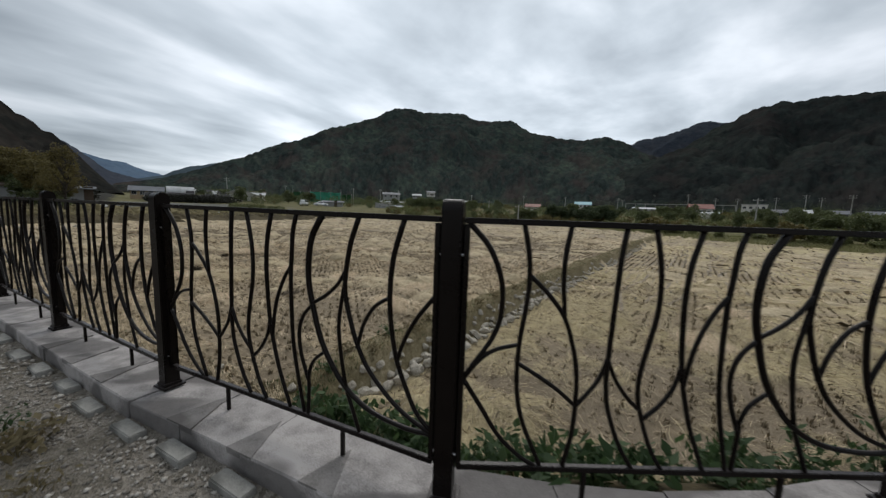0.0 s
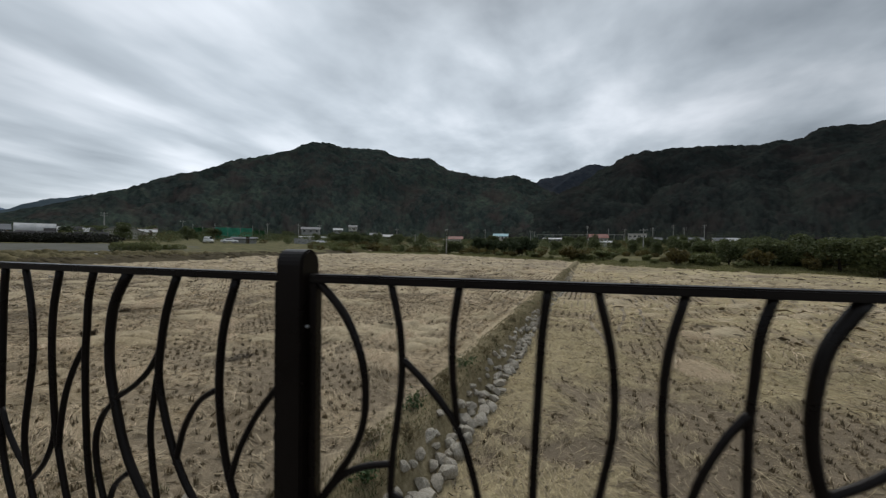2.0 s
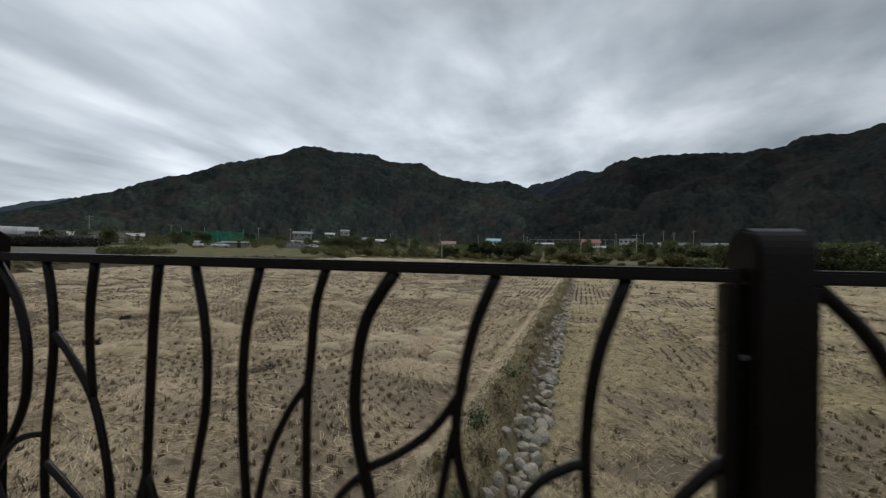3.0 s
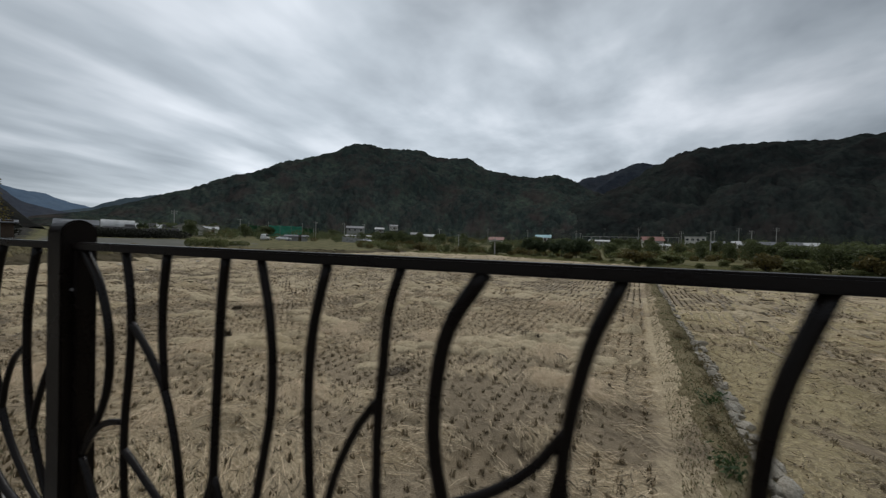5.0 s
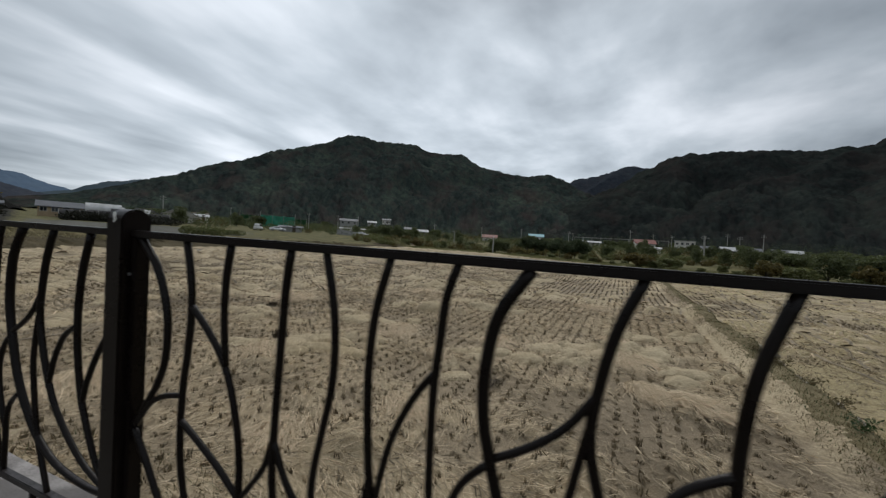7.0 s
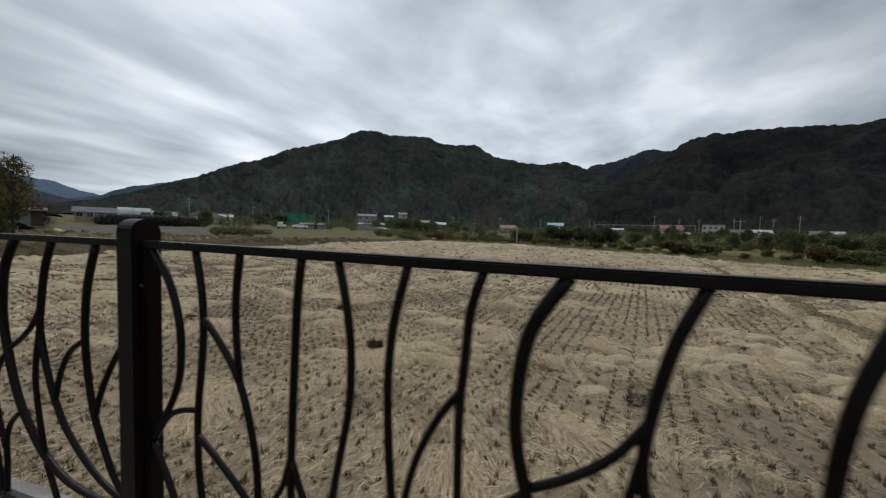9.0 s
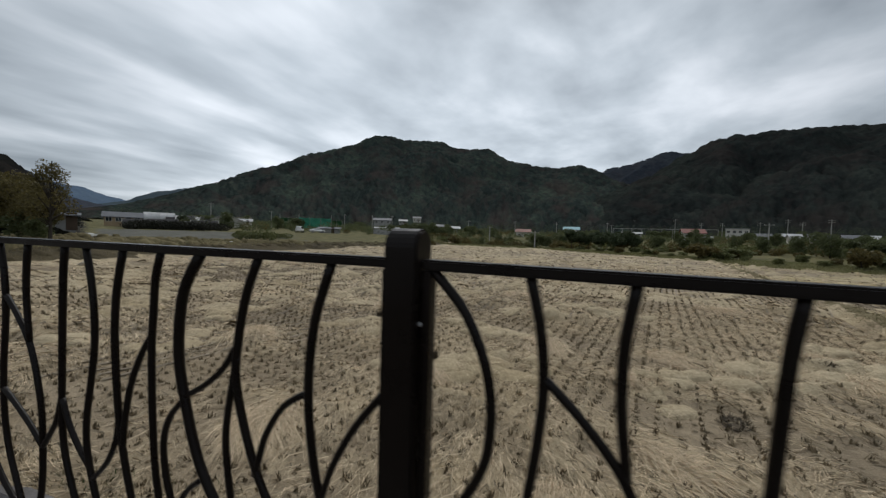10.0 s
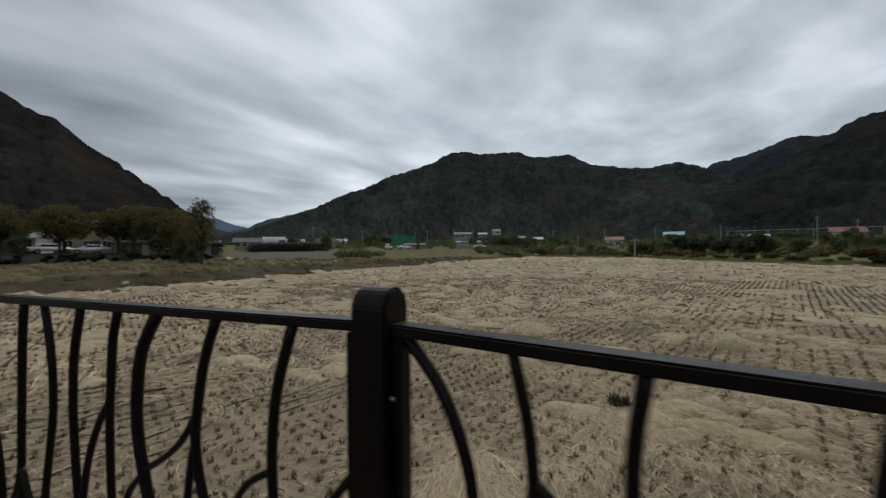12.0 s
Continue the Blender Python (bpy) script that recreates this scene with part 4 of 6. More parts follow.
def lay_straw(name, count, r0, r1, length, width, lift, material, label, seed, want_right=None, need=0.35):
    g = np.random.default_rng(seed)
    rr = np.sqrt(g.uniform(r0 * r0, r1 * r1, count * 4))
    an = g.uniform(radians(-25), radians(205), count * 4)
    x, y = -5 + rr * np.cos(an), 3 + rr * np.sin(an)
    ok = in_field(x, y)
    if want_right is not None:
        ok &= (ridge_off(x, y) > 0) == want_right
    x, y = x[ok], y[ok]
    z, _, c, _, _ = land(x, y)
    ok = c + g.normal(0, 0.12, len(x)) > need
    x, y, z = x[ok][:count], y[ok][:count], z[ok][:count]
    n = len(x)
    ang = 2 * np.pi * fbm(x * 0.35, y * 0.35, 2, 17) + g.normal(0, 0.45, n)
    ln = g.uniform(*length, n)
    d = np.stack([np.cos(ang) * ln, np.sin(ang) * ln, np.zeros(n)], 1)
    b = np.stack([x, y, z + g.uniform(0.0, lift * 0.6, n)], 1) - d / 2
    t = b + d
    b[:, 2] = land(b[:, 0], b[:, 1])[0] + g.uniform(0.0, lift * 0.5, n)
    t[:, 2] = land(t[:, 0], t[:, 1])[0] + g.uniform(0.0, lift, n)
    bend = np.stack([g.normal(0, 0.04, n), g.normal(0, 0.04, n), g.uniform(0.0, lift, n)], 1)
    side = np.stack([-np.sin(ang), np.cos(ang), g.normal(0, 0.5, n)], 1)
    v, f = ribbons(b, t, g.uniform(*width, n), bend, side)
    tagged(sheet(name, v, f, material), label, "straw", kind="stuff")


lay_straw("loose_straw", 62000, 1.5, 17, (0.14, 0.42), (0.003, 0.007), 0.04, STRAW, "pale dry rice straw strewn over the paddy", 1, False)
lay_straw("loose_straw_yellow", 70000, 5.0, 22, (0.12, 0.36), (0.0025, 0.005), 0.04, STRAW_Y, "yellowish rice straw strewn over the paddy", 2, True, 0.18)
lay_straw("straw_wisps", 28000, 14, 42, (0.3, 0.7), (0.010, 0.022), 0.07, STRAW, "pale wisps of straw across the far paddy", 3, None, 0.4)
lay_straw("mud_litter", 46000, 1.5, 17, (0.05, 0.2), (0.006, 0.018), 0.05, LITTER, "short brown straw litter on the mud", 4, None, 0.02)
lay_straw("dark_clods", 3500, 14, 75, (0.25, 0.7), (0.05, 0.12), 0.10, STUBBLE, "dark clods and sodden straw on the far paddy", 5, None, 0.2)


def straw_heap(x, y, r, h, turn, seed, hollow=False, label="small heap of pale combed rice straw on stubble"):
    h *= 0.42
    g = np.random.default_rng(seed)
    ob = thing("straw_heap", x, y, ground_z(x, y), turn, label, "straw heap", "straw heaps on the paddy")
    n = int(1300 * r / 0.4)
    a = g.uniform(0, 2 * np.pi, n)
    rad = np.sqrt(g.uniform(0.0, 1.0, n)) * 0.95
    b = np.stack([np.cos(a) * rad * r * 0.8, np.sin(a) * rad * r * 1.1 + 0.35 * r, h * np.clip(1 - rad, 0, 1) * g.uniform(0.7, 1.0, n)], 1)
    fan = g.normal(-math.pi / 2, 0.5, n) + a * 0.12
    ln = g.uniform(0.6, 1.15, n) * r
    t = b + np.stack([np.cos(fan) * ln, np.sin(fan) * ln, np.zeros(n)], 1)
    t[:, 2] = g.uniform(-0.03, 0.05, n)
    bend = np.stack([g.normal(0, 0.02, n), g.normal(0, 0.02, n), g.uniform(0.02, 0.09, n) + h * 0.25], 1)
    side = np.stack([-np.sin(fan), np.cos(fan), g.normal(0, 0.3, n)], 1)
    v, f = ribbons(b, t, g.uniform(0.003, 0.008, n), bend, side)
    p = sheet("straw_mass", v, f, STRAW)
    p.parent = ob
    # matted core
    bm = bmesh.new()
    bmesh.ops.create_icosphere(bm, subdivisions=3, radius=1)
    for q in bm.verts:
        k = 1 + 0.25 * noise.noise(q.co * 2.3 + Vector((seed, 0, 0)))
        q.co = Vector((q.co.x * r * 0.6 * k, q.co.y * r * 0.8 * k, max(-0.05, q.co.z) * h * 0.6 * k))
    part("matted_core", bm, STRAW, ob, smooth=True)
    if hollow:
        bm = bmesh.new()
        tube(bm, spline([(r * 0.35, -r * 0.55, 0.02), (r * 0.42, -r * 0.5, h * 0.5), (r * 0.6, -r * 0.6, h * 0.62), (r * 0.82, -r * 0.66, h * 0.3), (r * 0.85, -r * 0.7, 0.0)], 4), [0.05] * 17, 6)
        part("sodden_clump", bm, STUBBLE, ob, "dark sodden straw clump")
    return ob


for k, (x, y, r, h, hol) in enumerate((
        (-7.44, 8.1, 0.4, 0.2, False), (-5.0, 10.9, 0.35, 0.18, False), (-8.75, 11.2, 0.5, 0.2, False), (-0.75, 10.5, 0.55, 0.3, True), (-1.0, 8.35, 0.5, 0.16, False), (-1.5, 9.0, 0.45, 0.14, False),
        (-0.1, 12.1, 0.5, 0.3, True), (-5.9, 8.6, 0.4, 0.12, False), (-10.8, 9.6, 0.6, 0.2, False), (-5.9, 12.9, 0.6, 0.3, False), (-12.8, 13.5, 0.6, 0.25, False),
        (-3.4, 11.9, 0.5, 0.2, True), (5.9, 7.4, 0.6, 0.18, False), (8.6, 9.8, 0.55, 0.2, True), (-9.6, 16.8, 0.7, 0.3, False), (-14.5, 18.5, 0.8, 0.3, True), (2.5, 17.0, 0.7, 0.3, False), (-4.5, 19.5, 0.8, 0.3, True))):
    straw_heap(x, y, r, h, (k * 47) % 70 - 35, 100 + k, hol)


def dark_clump(x, y, w, h, turn, seed):
    """A pulled-up clod of sodden roots and straw."""
    g = np.random.default_rng(seed)
    ob = thing("sodden_clump", x, y, ground_z(x, y), turn, "dark clod of sodden straw roots on pale stubble", "clod", "dark clods on the paddy")
    n = 260
    a, rad = g.uniform(0, 2 * np.pi, n), np.sqrt(g.random(n))
    b = np.stack([np.cos(a) * rad * w * 0.5, np.sin(a) * rad * w * 0.3, h * 0.2 * g.random(n)], 1)
    t = b + np.stack([g.normal(0, w * 0.25, n), g.normal(0, w * 0.15, n), h * g.uniform(0.3, 1.1, n)], 1)
    v, f = ribbons(b, t, g.uniform(0.008, 0.02, n), g.normal(0, 0.02, (n, 3)), np.stack([np.cos(a), np.sin(a), np.zeros(n)], 1))
    sheet("root_mass", v, f, ROOTS).parent = ob
    bm = bmesh.new()
    bmesh.ops.create_icosphere(bm, subdivisions=2, radius=1)
    for q in bm.verts:
        q.co = Vector((q.co.x * w * 0.5, q.co.y * w * 0.32, max(-0.1, q.co.z) * h * 0.75)) * (1 + 0.3 * noise.noise(q.co * 2 + Vector((seed, 0, 0))))
    part("clod", bm, ROOTS, ob)


ROOTS = straw_mat("sodden_roots", (0.022, 0.017, 0.011), (0.075, 0.056, 0.034))
for k, (x, y, w, h) in enumerate(((-8.54, 11.8, 0.26, 0.22), (-4.26, 9.54, 0.45, 0.06), (-9.93, 15.6, 0.3, 0.16), (-0.9, 11.2, 0.4, 0.12))):
    dark_clump(x, y, w, h, k * 40, 300 + k)

# stones set along the ridge
stone_meshes = []
for k in range(8):
    bm = bmesh.new()
    bmesh.ops.create_icosphere(bm, subdivisions=2, radius=1)
    rs = random.Random(30 + k)
    sc3 = Vector((rs.uniform(0.85, 1.3), rs.uniform(0.8, 1.05), rs.uniform(0.6, 0.85)))
    off = Vector((k * 7.1, 3, 1))
    cuts = [(Vector((rs.gauss(0, 1), rs.gauss(0, 1), rs.gauss(0, 1))).normalized(), rs.uniform(0.45, 0.8)) for _ in range(11)]
    for q in bm.verts:
        for cn, cd in cuts:
            over = q.co.dot(cn) - cd
            if over > 0:
                q.co -= cn * over * 1.0
        d = 1 + 0.3 * noise.noise(q.co * 1.1 + off) + 0.1 * noise.noise(q.co * 3 + off)
        q.co = Vector((q.co.x * sc3.x, q.co.y * sc3.y, q.co.z * sc3.z)) * d
    me = bpy.data.meshes.new("stone")
    bm.to_mesh(me)
    bm.free()
    me.materials.append(STONE)
    stone_meshes.append(me)
edging = thing("stone_edging", 0, 0, 0, 0, "row of pale field stones lining the earth ridge", "stone edging")
rs = random.Random(77)


def put_stone(x, y, r, parent, sink=0.25, up=0.0):
    ob = new("stone", rs.choice(stone_meshes))
    ob.matrix_world = pose(x, y, ground_z(x, y) + r * (0.7 - sink) + up, rs.uniform(-25, 25), rs.uniform(-25, 25), rs.uniform(0, 360)) @ Matrix.Diagonal((r, r, r, 1))
    if parent:
        ob.parent = parent
    return ob


al = -0.9
while al < 33:
    near = al < 10
    # courses up the face of the ridge, the largest stones at its foot
    for rr, r0, r1 in ((0.05, 0.085, 0.135), (-0.1, 0.08, 0.125), (-0.24, 0.065, 0.105)) if near else ((0.0, 0.08, 0.125), (-0.17, 0.07, 0.105)):
        if rs.random() < (0.06 if near else 0.25):
            continue
        a2 = al + rs.uniform(-0.08, 0.08)
        q = rr + rs.gauss(0, 0.03)
        put_stone(RIDGE_A[0] + a2 * RIDGE_D[0] + q * RIDGE_D[1], RIDGE_A[1] + a2 * RIDGE_D[1] - q * RIDGE_D[0], rs.uniform(r0, r1) * (1.1 if al < 2 else 1.0), edging, 0.24)
    al += rs.uniform(0.16, 0.23) if near else rs.uniform(0.22, 0.32)
for k, (x, y, r) in enumerate(((-29.3, 27.5, 0.3), (-31.0, 25.0, 0.22), (-26.8, 33.5, 0.2), (-24.0, 39.0, 0.22), (-22.5, 30.0, 0.16), (-33.0, 23.0, 0.28), (-3.3, 4.95, 0.08), (-1.9, 4.3, 0.09), (-19.0, 52.0, 0.25), (-35.5, 25.5, 0.25))):
    ob = put_stone(x, y, r, None, 0.35)
    ob.name = "loose_stone"
    tagged(ob, "pale loose stone lying on the field edge", "stone", "loose stones")

# ================= plants =================


def leaf_cloud(n, centres, radii, size, g, flat=1.0, pointed=False):
    """n small leaves spread over lobes; each a folded quad at a random turn."""
    which = g.integers(0, len(centres), n)
    c, r = np.asarray(centres)[which], np.asarray(radii)[which]
    d = g.normal(0, 1, (n, 3))
    d /= np.linalg.norm(d, axis=1)[:, None]
    p = c + d * r * (0.55 + 0.5 * g.random(n)[:, None] ** 0.6)
    u = g.normal(0, 1, (n, 3))
    u /= np.linalg.norm(u, axis=1)[:, None]
    w = np.cross(u, g.normal(0, 1, (n, 3)))
    w /= np.linalg.norm(w, axis=1)[:, None]
    w[:, 2] *= flat
    s = size * g.uniform(0.6, 1.3, n)[:, None]
    if pointed:
        v = np.stack([p - u * s, p + w * s * 0.55 - u * s * 0.15, p + u * s, p - w * s * 0.55 - u * s * 0.15], 1)
    else:
        v = np.stack([p - u * s, p + w * s * 0.7, p + u * s * 0.9, p - w * s * 0.75], 1)
    return v.reshape(-1, 3), np.arange(4 * n).reshape(-1, 4)


def build_tree(name, label, category, group, h, crown_r, crown_base, lobes, leaves, size, material, seed, trunk_r=0.14, squash=0.75, spire=False, lobe=1.0):
    g = np.random.default_rng(seed)
    ob = thing(name, 0, 0, 0, 0, label, category, group)
    bm = bmesh.new()
    lean = g.normal(0, 0.12, 2)
    top = h * (0.95 if spire else 0.7)
    trunk = spline([(0, 0, -0.3), (lean[0] * 0.5, lean[1] * 0.5, top * 0.4), (lean[0], lean[1], top)], 4)
    tube(bm, trunk, list(np.linspace(trunk_r, trunk_r * 0.25, len(trunk))), 7)
    cs, rs_ = [], []
    for k in range(lobes):
        a = 2 * math.pi * k / lobes + g.uniform(-0.5, 0.5)
        f = g.uniform(0, 1)
        zz = crown_base + (h - crown_base) * (0.15 + 0.75 * f)
        rad = crown_r * (1 - 0.75 * f if spire else math.sqrt(max(0.1, 1 - (1.6 * f - 0.7) ** 2))) * g.uniform(0.45, 0.8)
        c = np.array((math.cos(a) * rad, math.sin(a) * rad, zz))
        cs.append(c)
        q = crown_r * g.uniform(0.28, 0.5) * (0.7 if spire else 1) * lobe
        rs_.append((q, q, q * squash))
        z0 = min(zz * 0.8, top * 0.9)
        st = np.array((lean[0] * z0 / top, lean[1] * z0 / top, z0 * 0.75))
        limb = spline([st, (st + c) / 2 + g.normal(0, 0.08, 3), c], 3)
        tube(bm, limb, list(np.linspace(trunk_r * 0.38, trunk_r * 0.08, len(limb))), 5)
    part("trunk", bm, BARK, ob, "brown-grey trunk and limbs")
    v, f = leaf_cloud(leaves, cs, rs_, size, g)
    p = sheet("crown", v, f, material)
    p.parent = ob
    return ob


class Kind:
    def __init__(self, ob):
        self.ob, self.used = ob, False

    def put(self, x, y, scale=1.0, turn=0.0, wide=1.0, dz=0.0):
        m = pose(x, y, ground_z(x, y) + dz, 0, 0, turn) @ Matrix.Diagonal((scale * wide, scale * wide, scale, 1))
        if not self.used:
            self.used = True
            self.ob.matrix_basis = m
            return self.ob
        return copy_thing(self.ob, m)


def at(az, d, cx=-9.2, cy=5.3):
    return cx - d * math.sin(radians(az)), cy + d * math.cos(radians(az))


GT = "trees along the valley"
pine_a = Kind(build_tree("pine_tree", "dark green round-topped pine on a bare trunk", "tree", "pines beyond the paddy", 4.6, 2.3, 1.3, 13, 2500, 0.19, LEAF_PINE, 1, 0.13, 0.7))
pine_b = Kind(build_tree("pine_tree", "dark green round-topped pine on a bare trunk", "tree", "pines beyond the paddy", 4.9, 2.0, 1.6, 12, 2400, 0.19, LEAF_PINE, 2, 0.12, 0.75))
leafy_a = Kind(build_tree("broadleaf_tree", "dull green bushy broadleaf tree", "tree", GT, 5.2, 2.9, 0.2, 18, 2900, 0.195, LEAF, 3, 0.16))
leafy_b = Kind(build_tree("broadleaf_tree", "dull green bushy broadleaf tree", "tree", GT, 6.2, 2.7, 0.4, 17, 2800, 0.195, LEAF, 4, 0.16, 0.9))
autumn = Kind(build_tree("autumn_tree", "yellow-brown autumn tree beside the houses", "tree", "autumn trees by the houses", 6.5, 2.9, 1.9, 44, 8000, 0.105, LEAF_AUT, 5, 0.2, 1.1, lobe=0.55))
spire = Kind(build_tree("slender_tree", "tall slender tree with thin feathery top", "tree", "", 6.6, 2.3, 0.9, 46, 3600, 0.075, LEAF_AUT, 6, 0.13, 1.2, True, lobe=0.62))
shrub_a = Kind(build_tree("shrub", "low green roadside shrub", "shrub", "shrubs along the paddy edge", 1.7, 1.2, 0.1, 9, 1300, 0.13, SHRUB, 7, 0.05))
shrub_b = Kind(build_tree("shrub", "low brownish green roadside shrub", "shrub", "shrubs along the paddy edge", 1.5, 1.0, 0.1, 8, 1000, 0.12, LEAF_AUT, 8, 0.05))

rt = random.Random(9)
# pines in a row past the paddy
for k, az in enumerate((-25.0, -26.2, -27.5, -28.9, -30.1, -31.3, -32.4, -33.6)):
    d = 84 - 0.6 * k + rt.uniform(-3, 3)
    (pine_a if k % 2 else pine_b).put(*at(az, d), rt.uniform(0.82, 1.0), rt.uniform(0, 360))
# bushy trees and shrubs along the edge
for az, d, s in ((-0.8, 118, 1.0), (-2.6, 116, 0.9), (-4.4, 112, 0.95), (1.0, 124, 0.9), (-13.6, 95, 0.72), (-15.2, 96, 0.6), (-10.8, 100, 0.5), (-19.8, 88, 0.85), (-21.2, 90, 0.7), (-8.0, 104, 0.55),
                 (-23.2, 104, 0.8), (-36.5, 98, 0.8), (-39.5, 104, 0.75), (-42, 100, 0.85), (-45, 98, 0.75), (-47.5, 92, 0.8), (-50.5, 90, 0.85), (-53.0, 86, 0.95), (-55.0, 82, 0.9), (-57.0, 76, 0.85), (-41, 118, 0.9), (-48.5, 112, 0.95), (-52, 100, 1.0)):
    (leafy_a if rt.random() < 0.5 else leafy_b).put(*at(az, d), s * 0.88, rt.uniform(0, 360), rt.uniform(0.9, 1.25))
for az, d, s in ((-60, 52, 0.9), (-62, 55, 1.0), (-64, 50, 0.95), (-66.5, 52, 1.05), (-69, 50, 1.0), (-72, 48, 1.05), (-75, 50, 1.1)):
    (leafy_a if d % 4 else leafy_b).put(*at(az, d + 14), s * 0.8, rt.uniform(0, 360), 1.3)
for k in range(95):
    t = rt.random()
    seg = rt.choice((1, 2, 2, 3, 3, 3, 4, 4, 4))
    p, q = FAR_EDGE[seg], FAR_EDGE[seg + 1]
    t2 = rt.random()
    ln = math.hypot(q[0] - p[0], q[1] - p[1])
    nx, ny = -(q[1] - p[1]) / ln, (q[0] - p[0]) / ln
    off = rt.uniform(2.5, 12)
    x, y = p[0] + (q[0] - p[0]) * t2 + nx * off, p[1] + (q[1] - p[1]) * t2 + ny * off
    (shrub_a if rt.random() < 0.6 else shrub_b).put(x, y, rt.uniform(0.4, 1.15) if rt.random() < 0.85 else 1.5, rt.uniform(0, 360), rt.uniform(0.9, 1.5))
# trees among the houses
for k in range(110):
    az = rt.uniform(-60, 36)
    d = rt.uniform(130, 290) if az < 10 else rt.uniform(135, 260)
    kd = rt.choice((leafy_a, leafy_b, leafy_a, pine_a, leafy_b))
    kd.put(*at(az, d), rt.uniform(0.55, 1.15), rt.uniform(0, 360), rt.uniform(0.9, 1.4))
# trees by the near houses
for az, d, s, kd in ((44.4, 46, 1.3, spire), (46.6, 54, 0.8, autumn), (47.2, 60, 1.0, autumn), (49.2, 64, 1.05, autumn), (51.2, 68, 1.1, autumn), (57.0, 72, 1.1, autumn), (61.5, 76, 1.1, autumn), (45.4, 50, 0.72, autumn), (48.0, 58, 0.8, leafy_a), (46.0, 50, 0.7, leafy_a), (49.6, 62, 0.75, leafy_b), (52.6, 70, 1.05, autumn), (60.4, 66, 0.6, leafy_b), (57.4, 68, 1.0, autumn), (54.3, 104, 1.3, autumn), (47.4, 72, 0.95, autumn), (48.8, 78, 1.15, autumn), (50.6, 80, 1.1, autumn), (51.4, 92, 1.35, autumn), (58.4, 96, 1.25, autumn), (58.4, 92, 1.2, leafy_b), (60.6, 80, 1.05, leafy_b), (63, 78, 1.2, leafy_a),
                     (45.4, 47, 0.5, leafy_b), (62, 90, 1.2, autumn), (66, 80, 1.1, autumn), (47.9, 66, 0.55, pine_a), (49.2, 67, 0.5, pine_b), (70, 80, 1.2, leafy_b), (75, 80, 1.2, leafy_a), (52, 92, 1.1, leafy_b), (56, 96, 1.2, leafy_a), (46.6, 84, 0.9, leafy_b), (50.2, 66, 0.4, pine_a)):
    kd.put(*at(az, d, -10.4, 6.0), s * (1.1 if kd is autumn else 0.9), rt.uniform(0, 360), 1.05 if kd is autumn else 1.0, -0.05)


def hedge(x, y, ln, wd, h, turn, material, label, seed, name="hedge", n=2600):
    g = np.random.default_rng(seed)
    ob = thing(name, x, y, ground_z(x, y), turn, label, "hedge")
    cs = [((k / 6 - 0.5) * ln * 0.85, g.normal(0, wd * 0.1), h * 0.45) for k in range(7)]
    v, f = leaf_cloud(n, cs, [(ln * 0.12, wd * 0.5, h * g.uniform(0.45, 0.6)) for _ in cs], 0.11, g)
    v[:, 2] = np.maximum(v[:, 2], 0.0)
    sheet("foliage", v, f, material).parent = ob
    for c in cs:
        bm = bmesh.new()
        tube(bm, [(c[0], c[1], -0.2), (c[0] + g.normal(0, 0.1), c[1], h * 0.7)], [0.04, 0.01], 5)
        part("stalk", bm, BARK, ob)
    return ob


hedge(-34.0, 59.7, 5.4, 2.2, 1.45, 20, SHRUB, "low rounded dark green bush row beside the plot", 3)
hedge(-36.5, 68, 9, 2.0, 0.9, 20, SHRUB, "low green crop row by the plot", 4)


def weed(x, y, h, seed, mat=WEED, n=130, size=0.038, label="leafy green weed on the bank"):
    g = np.random.default_rng(seed)
    z = ground_z(x, y)
    ob = thing("weed", x, y, z, 0, label, "weed", "weeds on the bank")
    cs = []
    for k in range(6):
        bm = bmesh.new()
        a, r = g.uniform(0, 2 * np.pi), g.uniform(0.05, 0.22)
        tip = (math.cos(a) * r, math.sin(a) * r, h * g.uniform(0.6, 1.0))
        path = spline([(0.02 * k - 0.05, 0, -0.05), (tip[0] * 0.4, tip[1] * 0.4, tip[2] * 0.6), tip], 3)
        tube(bm, path, list(np.linspace(0.005, 0.002, len(path))), 5)
        part("stalk", bm, mat, ob)
        for q in (0.45, 0.7, 1.0):
            cs.append((tip[0] * q, tip[1] * q, tip[2] * q))
    v, f = leaf_cloud(n, cs, [(0.09, 0.09, 0.06)] * len(cs), size, g, 0.4, True)
    sheet("leaves", v, f, mat).parent = ob
    return ob


k = 0
for i, s, o, h in ((3, 0.2, 1.05, 0.5), (3, 0.42, 0.95, 0.42), (3, 0.8, 0.9, 0.36), (3, 1.45, 1.0, 0.34), (3, 1.7, 0.95, 0.42), (3, 1.9, 1.05, 0.5), (2, 0.2, 1.0, 0.55), (2, 0.5, 1.05, 0.6), (2, 0.9, 1.0, 0.6),
                   (4, 1.0, 1.0, 0.42), (4, 1.2, 0.95, 0.48), (4, 1.4, 1.05, 0.5), (4, 1.6, 0.95, 0.5), (4, 1.8, 1.0, 0.48), (4, 1.95, 1.05, 0.45), (4, 0.8, 1.0, 0.3), (4, 1.5, 1.25, 0.4), (3, 0.1, 0.9, 0.45), (2, 1.4, 1.0, 0.6)):
    weed(*along_fence(i, s, o - 0.38), h * 0.72, 200 + k)
    k += 1
for s, o, h in ((0.5, 0.72, 0.36), (0.7, 0.62, 0.42), (0.85, 0.8, 0.44), (1.0, 0.68, 0.5), (1.15, 0.85, 0.46), (1.3, 0.7, 0.48), (1.45, 0.6, 0.42)):
    weed(*along_fence(4, s, o), h * 0.78, 240 + k, WEED, 220, 0.045)
    k += 1
